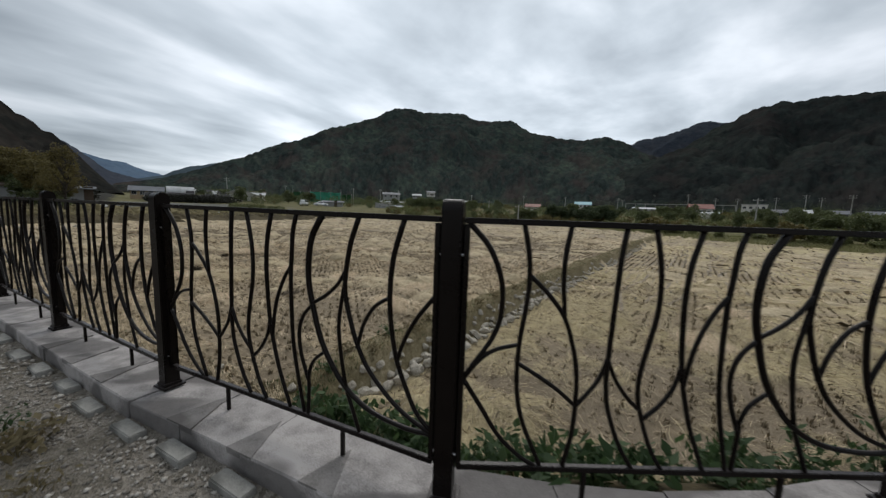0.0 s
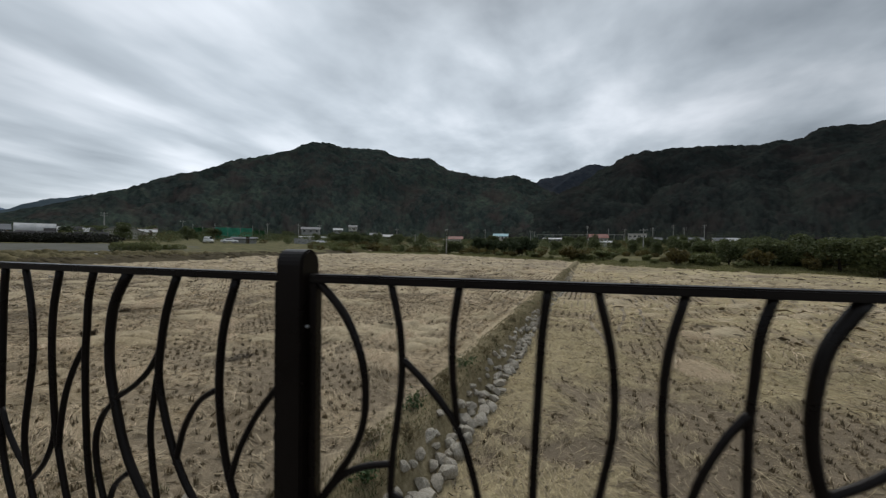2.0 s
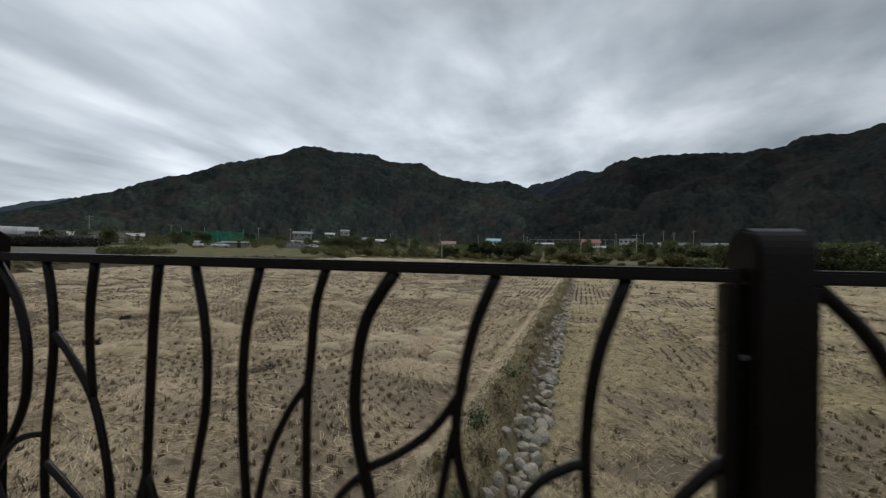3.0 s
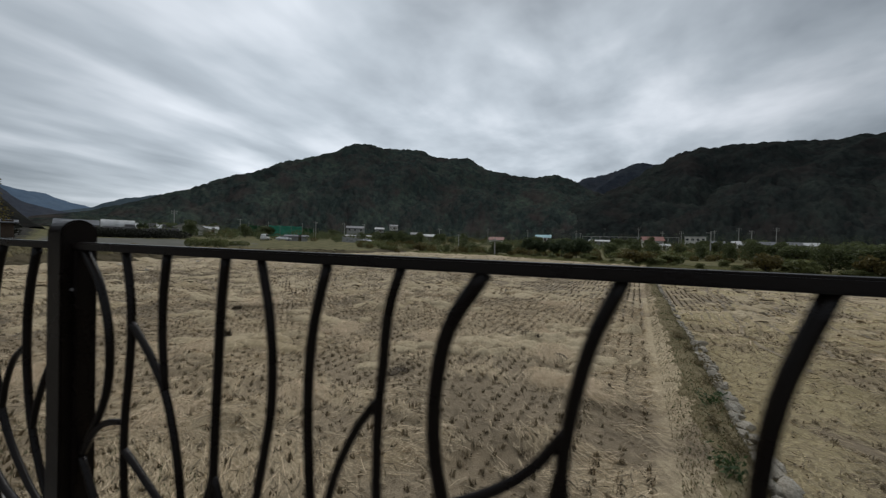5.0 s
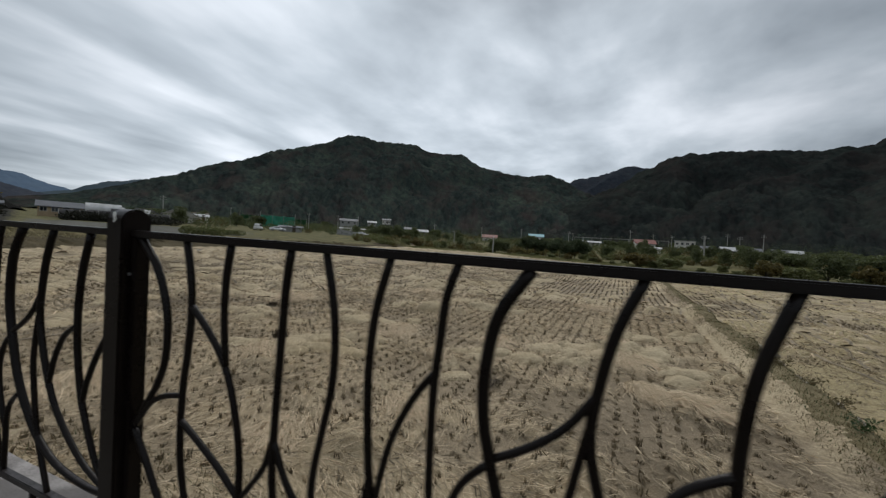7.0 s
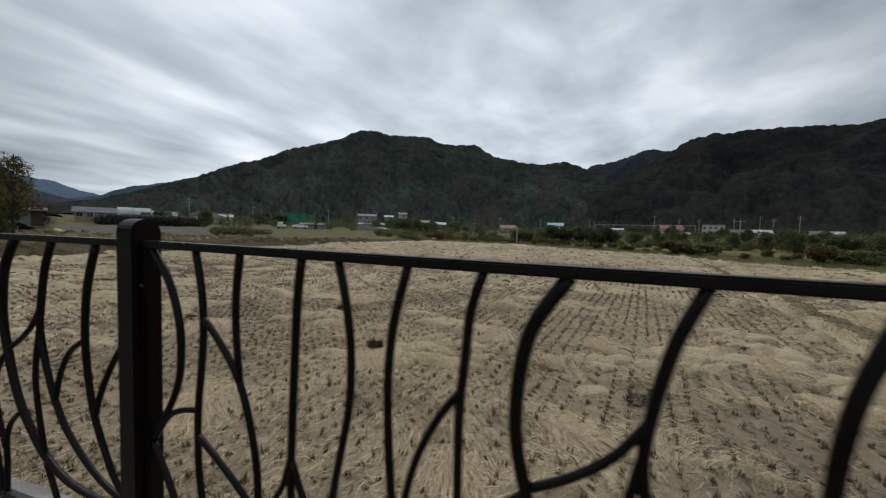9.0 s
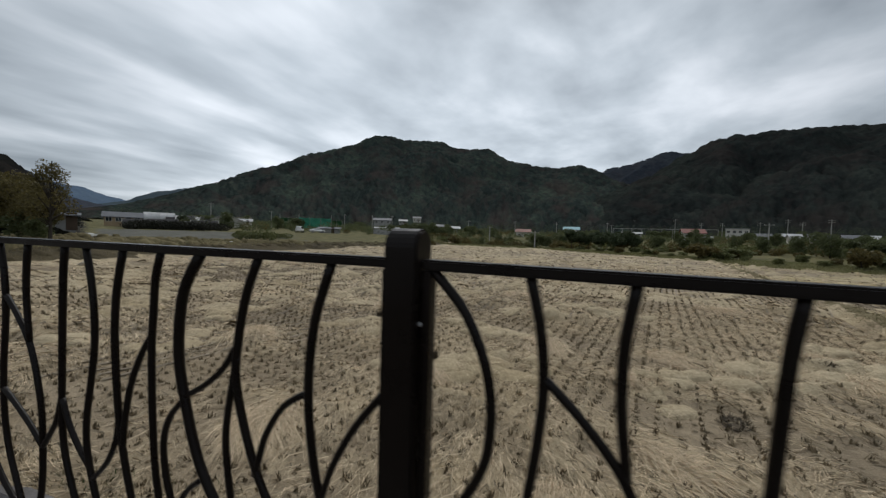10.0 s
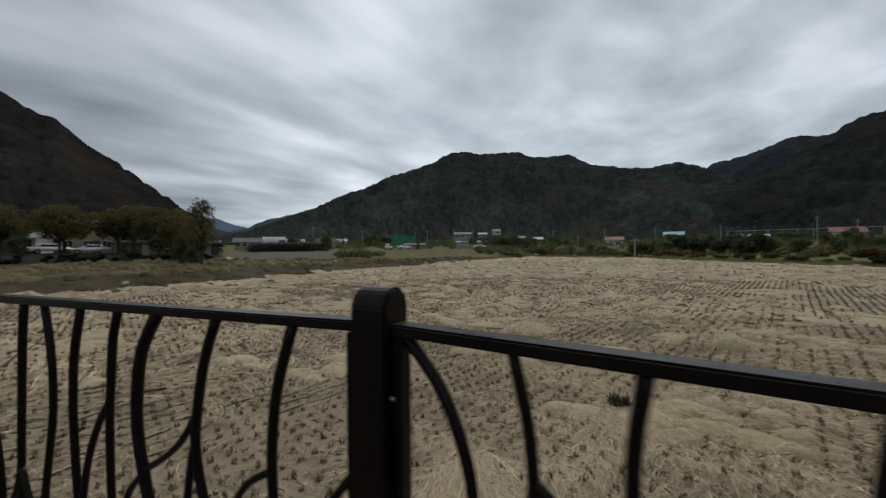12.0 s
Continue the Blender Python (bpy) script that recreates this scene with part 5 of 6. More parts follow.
for s, o, h in ((0.5, 0.3, 0.2), (0.75, 0.28, 0.2), (1.0, 0.27, 0.17), (1.55, 0.34, 0.2)):
    weed(*along_fence(3, s, o), h, 270 + k, WEED, 120, 0.045)
    k += 1
weed(-2.35, 1.05, 0.14, 300, WEED, 60, 0.03, "small dark weed growing in the gravel")
weed(-2.42, 1.78, 0.09, 302, WEED, 110, 0.019, "small green weed growing in the gravel")
weed(-2.17, 1.64, 0.12, 303, DRYWEED, 150, 0.03, "brown dry weed flattened on the gravel")
weed(-1.8, 1.42, 0.06, 304, DRYWEED, 60, 0.02, "small dry weed growing in the gravel")
weed(-2.6, 1.25, 0.1, 301, DRYWEED, 50, 0.03, "small dry weed growing in the gravel")
for j, (al2, r2) in enumerate(((-0.9, -0.5), (-0.3, -0.9), (-0.2, -0.4), (0.4, -0.6), (0.9, -0.45), (1.5, -0.55), (2.2, -0.5), (3.1, -0.45), (4.0, -0.4), (-1.3, -0.2), (5.2, -0.45), (6.5, -0.5))):
    weed(RIDGE_A[0] + al2 * RIDGE_D[0] + r2 * RIDGE_D[1], RIDGE_A[1] + al2 * RIDGE_D[1] - r2 * RIDGE_D[0], 0.16, 320 + j, DRYWEED if j % 3 else WEED, 110, 0.03, "low dry weed on the earth ridge")


def grass_blades(name, count, pick, h, width, material, label, seed):
    """Upright blades of grass at places from pick(g, n)."""
    g = np.random.default_rng(seed)
    x, y = pick(g, count)
    z = land(x, y)[0]
    n = len(x)
    b = np.stack([x, y, z - 0.01], 1)
    t = b + np.stack([g.normal(0, h * 0.4, n), g.normal(0, h * 0.4, n), h * g.uniform(0.5, 1.2, n)], 1)
    a = g.uniform(0, 2 * np.pi, n)
    v, f = blades(b, t, width * g.uniform(0.6, 1.3, n), np.stack([np.cos(a), np.sin(a), np.zeros(n)], 1))
    tagged(sheet(name, v, f, material), label, "grass", kind="stuff")


def pick_ridge(g, n):
    al_, r_ = -1.8 + 36 * g.random(n) ** 1.6, -0.3 - 0.75 * g.random(n) ** 1.2
    return RIDGE_A[0] + al_ * RIDGE_D[0] + r_ * RIDGE_D[1], RIDGE_A[1] + al_ * RIDGE_D[1] - r_ * RIDGE_D[0]


def pick_bank(g, n):
    i = g.integers(2, 11, n)
    s, o = g.uniform(0, 2, n), g.uniform(0.35, 1.9, n)
    xy = np.array([along_fence(int(a), float(b), float(c)) for a, b, c in zip(i, s, o)])
    return xy[:, 0], xy[:, 1]


def pick_edge(g, n):
    seg = g.choice([1, 2, 3, 4], n, p=[0.25, 0.4, 0.2, 0.15])
    fe_ = np.array(FAR_EDGE)
    t = g.random(n)[:, None]
    p = fe_[seg] * (1 - t) + fe_[seg + 1] * t
    d = fe_[seg + 1] - fe_[seg]
    d = d / np.linalg.norm(d, axis=1)[:, None]
    o = 0.1 + 6 * g.random(n)[:, None] ** 1.4
    p = p + np.stack([-d[:, 1], d[:, 0]], 1) * o
    return p[:, 0], p[:, 1]


def pick_terrace(g, n):
    seg = g.choice([1, 2, 3, 4, 5, 6], n)
    te_ = np.array(TERRACE)
    t = g.random(n)[:, None]
    p = te_[seg] * (1 - t) + te_[seg + 1] * t
    d = te_[seg + 1] - te_[seg]
    d = d / np.linalg.norm(d, axis=1)[:, None]
    o = g.uniform(0.3, 3.6, n)[:, None]
    p = p + np.stack([-d[:, 1], d[:, 0]], 1) * o
    return p[:, 0], p[:, 1]


grass_blades("ridge_grass", 16000, pick_ridge, 0.06, 0.012, DRYWEED, "short dry grass on the earth ridge", 41)
grass_blades("ridge_green_grass", 3500, pick_ridge, 0.06, 0.012, WEED, "short green grass on the earth ridge", 42)
grass_blades("bank_grass", 9000, pick_bank, 0.10, 0.009, DRYWEED, "dry grass on the bank under the fence", 43)
grass_blades("bank_green_grass", 3500, pick_bank, 0.09, 0.009, WEED, "green grass on the bank under the fence", 44)
grass_blades("verge_grass", 42000, pick_edge, 0.3, 0.05, VERGE_GRASS, "tall green grass along the far paddy edge", 45)
grass_blades("terrace_grass", 8000, pick_terrace, 0.16, 0.02, DRYWEED, "dry grass on the terrace bank", 46)


def pick_plot(g, n):
    x, y = g.uniform(-75, 5, n * 6), g.uniform(15, 80, n * 6)
    t = -line_offset(x, y, TERRACE)
    ok = (t > 2.6) & (np.hypot(x + 10, y - 6) < 56)
    return x[ok][:n], y[ok][:n]


UPSTRAW = straw_mat("upper_plot_straw_stalks", (0.1, 0.085, 0.04), (0.32, 0.275, 0.145))
grass_blades("upper_plot_stalks", 12000, pick_plot, 0.22, 0.04, UPSTRAW, "rough yellowish straw stalks on the upper plot", 47)

# loose gravel on the path
g = np.random.default_rng(51)
n = 15000
i_ = g.integers(2, 8, n)
xy = np.array([along_fence(int(a), float(b), float(c)) for a, b, c in zip(i_, g.uniform(0, 2, n), -0.27 - 1.5 * g.random(n) ** 1.3)])
pz = land(xy[:, 0], xy[:, 1])[0]
oct_v = np.array([(1, 0, 0), (0, 1, 0), (-1, 0, 0), (0, -1, 0), (0, 0, 0.7), (0, 0, -0.7)])
oct_f = np.array([(0, 1, 4), (1, 2, 4), (2, 3, 4), (3, 0, 4), (1, 0, 5), (2, 1, 5), (3, 2, 5), (0, 3, 5)])
sz_ = g.uniform(0.004, 0.013, n) * g.choice([1, 1, 1, 1.8], n)
a_ = g.uniform(0, 2 * np.pi, n)
vv = oct_v[None] * (sz_[:, None, None] * g.uniform(0.6, 1.2, (n, 6, 3)))
ca, sa = np.cos(a_)[:, None], np.sin(a_)[:, None]
vv = np.stack([vv[..., 0] * ca - vv[..., 1] * sa, vv[..., 0] * sa + vv[..., 1] * ca, vv[..., 2]], -1)
vv = vv + np.stack([xy[:, 0], xy[:, 1], pz + sz_ * 0.3], 1)[:, None, :]
PEBBLE = straw_mat("pebbles", (0.13, 0.115, 0.095), (0.38, 0.35, 0.31))
tagged(sheet("gravel", vv.reshape(-1, 3), (np.arange(n)[:, None, None] * 6 + oct_f[None]).reshape(-1, 3), PEBBLE), "loose grey gravel stones on the path", "gravel", kind="stuff")


def mounds(name, x, y, r, h, material, label, category, seed, cover=0.8, fresh=0.2):
    """Many low rounded heaps as one mass."""
    g = np.random.default_rng(seed)
    n = len(x)
    k = 9
    an = np.linspace(0, 2 * np.pi, k, endpoint=False)
    rings = []
    for fr, fz in ((1.0, -0.1), (0.75, 0.55), (0.35, 0.9)):
        rad = r[:, None] * fr * g.uniform(0.8, 1.2, (n, k))
        rings.append(np.stack([x[:, None] + np.cos(an) * rad * 1.5, y[:, None] + np.sin(an) * rad, np.zeros((n, k)) + h[:, None] * fz * g.uniform(0.8, 1.2, (n, k))], -1))
    top = np.stack([x, y, h], -1)[:, None, :]
    v = np.concatenate(rings + [top], 1)
    v[..., 2] += land(v[..., 0].ravel(), v[..., 1].ravel())[0].reshape(v.shape[:2])
    tri = []
    for a in (0, 1):
        for i in range(k):
            p0, p1, q0, q1 = a * k + i, a * k + (i + 1) % k, (a + 1) * k + i, (a + 1) * k + (i + 1) % k
            tri += [(p0, p1, q1), (p0, q1, q0)]
    tri += [(2 * k + i, 2 * k + (i + 1) % k, 3 * k) for i in range(k)]
    m = 3 * k + 1
    f = (np.arange(n)[:, None, None] * m + np.array(tri)[None]).reshape(-1, 3)
    tagged(sheet(name, v.reshape(-1, 3), f, material, True, {"cover": np.full(n * m, cover), "fresh": np.full(n * m, fresh)}), label, category, kind="stuff")


g = np.random.default_rng(61)
tx, ty = g.uniform(-75, 5, 5200), g.uniform(15, 105, 5200)
tt = -line_offset(tx, ty, TERRACE)
dd = np.hypot(tx + 10, ty - 6)
ok = (tt > 3.0) & (dd < 55) & (fbm(tx * 0.25, ty * 0.25, 2, 5) > 0.4)
mounds("terrace_straw", tx[ok], ty[ok], g.uniform(0.2, 0.66, ok.sum()), g.uniform(0.14, 0.48, ok.sum()), TERRACE_HEAP, "greenish yellow straw lying in rough heaps on the upper plot", "straw", 62, 0.45, 1.0)
ok = (tt > 0.4) & (tt < 4.5) & (dd < 70)
mounds("terrace_clods", tx[ok], ty[ok], g.uniform(0.2, 0.5, ok.sum()), g.uniform(0.08, 0.2, ok.sum()), BANK, "brown earth clods on the terrace bank", "earth", 63)
cx, cy = g.uniform(-16, 8, 9000), g.uniform(2, 20, 9000)
ok = in_field(cx, cy) & (fence_off(cx, cy) < 11) & (land(cx, cy)[2] < 0.6)
mounds("mud_clods", cx[ok], cy[ok], g.uniform(0.012, 0.04, ok.sum()), g.uniform(0.01, 0.032, ok.sum()), FIELD, "small clods of dried mud between the stubble", "mud", 65, 0.0, 0.1)
fx, fy = g.uniform(-30, 34, 1500), g.uniform(9, 90, 1500)
ok = in_field(fx, fy) & (np.hypot(fx + 5, fy - 3) > 16)
mounds("straw_drifts", fx[ok], fy[ok], g.uniform(0.25, 0.6, ok.sum()), g.uniform(0.04, 0.13, ok.sum()), FIELD, "low drifts of straw on the paddy", "straw", 64)


sx2, sy2 = g.uniform(-28, 4, 9000), g.uniform(6, 26, 9000)
ok = in_field(sx2, sy2) & (fence_off(sx2, sy2) > 5) & (ridge_off(sx2, sy2) < -1.5) & (fbm(sx2 * 0.55, sy2 * 0.55, 3, 23) + g.normal(0, 0.04, 9000) > 0.69)
sx2, sy2 = sx2[ok], sy2[ok]
mounds("straw_tufts", sx2, sy2, g.uniform(0.1, 0.36, len(sx2)), g.uniform(0.04, 0.15, len(sx2)), FIELD, "fluffy pale tufts of straw lying on the stubble", "straw", 66, 1.0, 0.2)
bn = np.repeat(np.arange(len(sx2)), 16)
bx2, by2 = sx2[bn] + g.normal(0, 0.17, len(bn)), sy2[bn] + g.normal(0, 0.14, len(bn))
bz2 = land(bx2, by2)[0] + g.uniform(0.02, 0.11, len(bn))
ba2 = g.normal(0, 0.6, len(bn)) + 6.0 * fbm(sx2 * 0.5, sy2 * 0.5, 2, 33)[bn]
bl2 = g.uniform(0.15, 0.45, len(bn))
b_ = np.stack([bx2, by2, bz2], 1)
t_ = b_ + np.stack([np.cos(ba2) * bl2, np.sin(ba2) * bl2, g.uniform(-0.09, 0.02, len(bn))], 1)
v, f = ribbons(b_, t_, g.uniform(0.003, 0.007, len(bn)), np.stack([g.normal(0, 0.03, len(bn)), g.normal(0, 0.03, len(bn)), g.uniform(0.0, 0.06, len(bn))], 1), np.stack([-np.sin(ba2), np.cos(ba2), g.normal(0, 0.4, len(bn))], 1))
tagged(sheet("tuft_straw", v, f, STRAW), "loose pale stalks lying over the straw tufts", "straw", kind="stuff")


def scrub(name, count, az, dmin, dmax, hmin, hmax, material, label, seed):
    """Rough thicket between the houses: many leafy clumps as one mass."""
    g = np.random.default_rng(seed)
    aa = np.radians(g.uniform(*az, count))
    d = np.sqrt(g.uniform(dmin ** 2, dmax ** 2, count))
    x, y = -9.2 - d * np.sin(aa), 5.3 + d * np.cos(aa)
    h = g.uniform(hmin, hmax, count)
    z = land(x, y)[0]
    ok = (-line_offset(x, y, FAR_EDGE) > 6) | (-line_offset(x, y, TERRACE) > 0)
    x, y, z, h = x[ok], y[ok], z[ok], h[ok]
    cs = np.stack([x, y, z + h * 0.45], 1)
    rr = np.stack([h * g.uniform(0.6, 1.3, len(h)), h * 0.8, h * 0.55], 1)
    v, f = leaf_cloud(len(h) * 170, cs, rr, 0.19, g)
    tagged(sheet(name, v, f, material), label, "thicket", kind="stuff")


scrub("thicket", 820, (-62, 34), 115, 300, 1.2, 4.0, LEAF, "dull green thicket among the village houses", 71)
scrub("brown_thicket", 260, (-62, 34), 110, 300, 1.0, 3.2, LEAF_AUT, "brownish thicket among the village houses", 72)
scrub("foothill_wood", 420, (-75, 40), 270, 330, 5.0, 10.0, LEAF_PINE, "dark trees at the foot of the hill", 73)
scrub("edge_thicket", 170, (-58, 4), 84, 118, 0.7, 1.9, SHRUB, "mixed green thicket along the far paddy edge", 75)
scrub("edge_brown_thicket", 110, (-58, 4), 84, 118, 0.7, 2.0, LEAF_AUT, "brownish thicket along the far paddy edge", 76)
# Bushes below the houses, with their shade painted into the leaf colour.
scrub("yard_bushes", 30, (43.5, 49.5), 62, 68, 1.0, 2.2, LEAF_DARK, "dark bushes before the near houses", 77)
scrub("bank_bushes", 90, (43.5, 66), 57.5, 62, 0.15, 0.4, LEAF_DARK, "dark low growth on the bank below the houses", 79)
scrub("yard_autumn_bushes", 12, (44, 53), 74, 88, 1.6, 3.2, LEAF_AUT, "brown autumn bushes round the near houses", 78)
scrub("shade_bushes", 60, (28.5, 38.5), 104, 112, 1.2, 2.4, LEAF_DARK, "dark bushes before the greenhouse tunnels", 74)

# ================= village =================
WALL_W = simple("white_wall", (0.52, 0.5, 0.46), 0.85, vary=0.25, scale=0.6)
WALL_T = simple("tan_wall", (0.34, 0.255, 0.16), 0.85, vary=0.2, scale=0.6)
WALL_G = simple("grey_wall", (0.27, 0.27, 0.26), 0.85, vary=0.2, scale=0.6)
ROOF_R = simple("red_roof", (0.2, 0.07, 0.055), 0.6, vary=0.25, scale=0.8)
ROOF_B = simple("blue_roof", (0.1, 0.3, 0.36), 0.5, vary=0.2, scale=0.8)
ROOF_G = simple("grey_roof", (0.12, 0.125, 0.135), 0.6, vary=0.25, scale=0.8)
ROOF_BR = simple("brown_roof", (0.075, 0.052, 0.036), 0.7, vary=0.3, scale=0.8)
ROOF_W = simple("white_sheet_roof", (0.46, 0.46, 0.46), 0.6, vary=0.35, scale=0.5)
FILM_D = simple("dark_shade_net", (0.022, 0.021, 0.022), 0.9, vary=0.4, scale=0.5)
NET_G = simple("green_net", (0.07, 0.29, 0.21), 0.8, vary=0.25, scale=0.4)
NET_DG = simple("dark_green_net", (0.04, 0.11, 0.05), 0.8, vary=0.3, scale=0.4)
POLE = simple("concrete_pole", (0.33, 0.32, 0.3), 0.85, vary=0.15, scale=2)
WIRE = simple("cable", (0.02, 0.02, 0.02), 0.6, vary=0.1, bump=0)
CARW = simple("white_car_paint", (0.72, 0.72, 0.72), 0.25, 0.0, 0.5, vary=0.04, scale=2, bump=0)
TYRE = simple("tyre_rubber", (0.015, 0.015, 0.016), 0.9, vary=0.2, bump=0)
GLASS_D = simple("dark_glass", (0.02, 0.024, 0.028), 0.08, 0.0, 0.5, vary=0.1, bump=0)
RIM = simple("rim", (0.4, 0.4, 0.42), 0.35, 0.8, vary=0.1, bump=0)
RUBBLE = simple("white_rubble", (0.5, 0.5, 0.48), 0.9, vary=0.35, scale=2)
SLAB = concrete("ramp_concrete", (0.26, 0.26, 0.25), (0.38, 0.38, 0.365))


def prism(w, d, h, over=0.4, ridge=1.2):
    """A gable roof over w by d, its ridge along x."""
    bm = bmesh.new()
    W, D, t = w / 2 + over, d / 2 + over, 0.14
    pr = [(-D, h - 0.12), (0, h + ridge), (D, h - 0.12), (D, h - 0.12 - t), (0, h + ridge - t), (-D, h - 0.12 - t)]
    a = [bm.verts.new((-W, y, z)) for y, z in pr]
    b = [bm.verts.new((W, y, z)) for y, z in pr]
    for k in range(6):
        bm.faces.new((a[k], b[k], b[(k + 1) % 6], a[(k + 1) % 6]))
    for r in (a, b):
        bm.faces.new((r[0], r[1], r[4], r[5]))
        bm.faces.new((r[1], r[2], r[3], r[4]))
    bmesh.ops.recalc_face_normals(bm, faces=bm.faces)
    return bm


def walls(w, d, h, ridge):
    """Hollow walls with gable ends."""
    bm = bmesh.new()
    t = 0.2
    add_box(bm, -w / 2, w / 2, -d / 2, -d / 2 + t, -0.6, h)
    add_box(bm, -w / 2, w / 2, d / 2 - t, d / 2, -0.6, h)
    for s in (-1, 1):
        x0, x1 = (s * w / 2, s * (w / 2 - t))
        pr = [(-d / 2 + t, -0.6), (d / 2 - t, -0.6), (d / 2 - t, h), (0, h + ridge * 0.88), (-d / 2 + t, h)]
        a = [bm.verts.new((x0, y, z)) for y, z in pr]
        b = [bm.verts.new((x1, y, z)) for y, z in pr]
        bm.faces.new(a)
        bm.faces.new(b[::-1])
        for k in range(5):
            bm.faces.new((a[k], b[k], b[(k + 1) % 5], a[(k + 1) % 5]))
    bmesh.ops.recalc_face_normals(bm, faces=bm.faces)
    return bm


def house(x, y, w, d, h, ridge, turn, wall, roof, label, dz=0.0, windows=3, storeys=1, name="house", flat=False):
    ob = thing(name, x, y, ground_z(x, y) + dz, turn, label, "house", "houses of the village" if name == "house" else "")
    part("wall", walls(w, d, h, 0.0 if flat else ridge), wall, ob)
    if flat:
        part("roof", box(-w / 2 - 0.3, w / 2 + 0.3, -d / 2 - 0.3, d / 2 + 0.3, h, h + 0.3), roof, ob)
    else:
        part("roof", prism(w, d, h, 0.45, ridge), roof, ob)
    for st in range(storeys):
        for k in range(windows):
            u = (k + 0.5) / windows * w - w / 2
            z0 = 0.9 + st * 2.7
            if z0 + 1.1 > h:
                continue
            win = part("window", box(u - 0.62, u + 0.62, -d / 2 - 0.05, -d / 2 - 0.004, z0, z0 + 1.15), WALL_W, ob)
            part("pane", box(u - 0.54, u - 0.03, -d / 2 - 0.075, -d / 2 - 0.052, z0 + 0.08, z0 + 1.07), GLASS_D, win)
            part("pane", box(u + 0.03, u + 0.54, -d / 2 - 0.075, -d / 2 - 0.052, z0 + 0.08, z0 + 1.07), GLASS_D, win)
    part("door", box(w * 0.08, w * 0.08 + 0.95, -d / 2 - 0.06, -d / 2 - 0.004, -0.05, 2.05), ROOF_BR, ob)
    return ob


def tunnel(x, y, ln, wd, h, turn, film, label, dz=0.0):
    ob = thing("greenhouse_tunnel", x, y, ground_z(x, y) + dz, turn, label, "greenhouse", "greenhouse tunnels")
    bm = bmesh.new()
    n = 12
    prof = [(wd / 2 * math.cos(math.pi * k / n), h * math.sin(math.pi * k / n) ** 0.8) for k in range(n + 1)]
    a = [bm.verts.new((-ln / 2, p, z)) for p, z in prof]
    b = [bm.verts.new((ln / 2, p, z)) for p, z in prof]
    for k in range(n):
        bm.faces.new((a[k], a[k + 1], b[k + 1], b[k]))
    bm.faces.new(a)
    bm.faces.new(b[::-1])
    part("cover", bm, film, ob)
    for k in range(int(ln / 3) + 1):
        u = -ln / 2 + k * ln / int(ln / 3)
        bm = bmesh.new()
        path = [(u, p * 1.01, z + 0.03) for p, z in prof]
        tube(bm, path, [0.035] * len(path), 5)
        part("hoop", bm, POLE, ob)
    return ob


def utility_pole(x, y, h, turn, arms=1):
    ob = thing("utility_pole", x, y, ground_z(x, y), turn, "grey concrete utility pole with crossarm", "utility pole", "poles through the village")
    bm = bmesh.new()
    tube(bm, [(0, 0, -0.4), (0, 0, h)], [0.17, 0.1], 8)
    part("shaft", bm, POLE, ob)
    for k in range(arms):
        z = h - 0.5 - 0.8 * k
        part("crossarm", box(-0.9, 0.9, -0.16, -0.105, z - 0.05, z + 0.05), POLE, ob)
        for u in (-0.8, 0, 0.8):
            bm = bmesh.new()
            tube(bm, [(u, -0.13, z + 0.051), (u, -0.13, z + 0.2)], [0.05, 0.04], 6)
            part("insulator", bm, WALL_W, ob)
    return ob


# the far village, by bearing and distance from the walk
x, y = at(39.0, 128)
house(x, y, 7.5, 6, 2.3, 1.3, 39, WALL_T, ROOF_G, "long low tan farmhouse under a grey roof", 0.3, 4)
tunnel(*at(35.6, 148), 8, 6, 2.8, 36, ROOF_W, "white plastic greenhouse tunnel", 1.6)
for k, az in enumerate((34.4, 33.4, 32.5, 31.6, 30.7)):
    tunnel(*at(az, 150), 3.0, 14, 2.0 + 0.25 * (k % 3), az, ROOF_W if k % 2 else FILM_D, "greenhouse tunnel end seen across the plot", 1.5)
for k, az in enumerate((37.5, 35.2, 32.9, 30.8)):
    tunnel(*at(az, 118 + k), 6.5, 7, 2.0 + 0.3 * (k % 2), az, FILM_D, "low tunnel under black shade net", 0.2)
x, y = at(28.3, 146)
house(x, y, 7, 8.5, 2.2, 2.2, 118, WALL_W, ROOF_W, "white gabled barn behind the shade nets", 0.9, 0, name="barn")
x, y = at(26.0, 150)
house(x, y, 4.5, 4, 1.6, 0.8, 26, WALL_W, ROOF_W, "small white tin shed", 1.2, 0, name="shed")
x, y = at(27.0, 172)
house(x, y, 10, 7, 2.2, 1.2, 27, WALL_G, ROOF_BR, "long brown-roofed farm building", 1.0, 4)


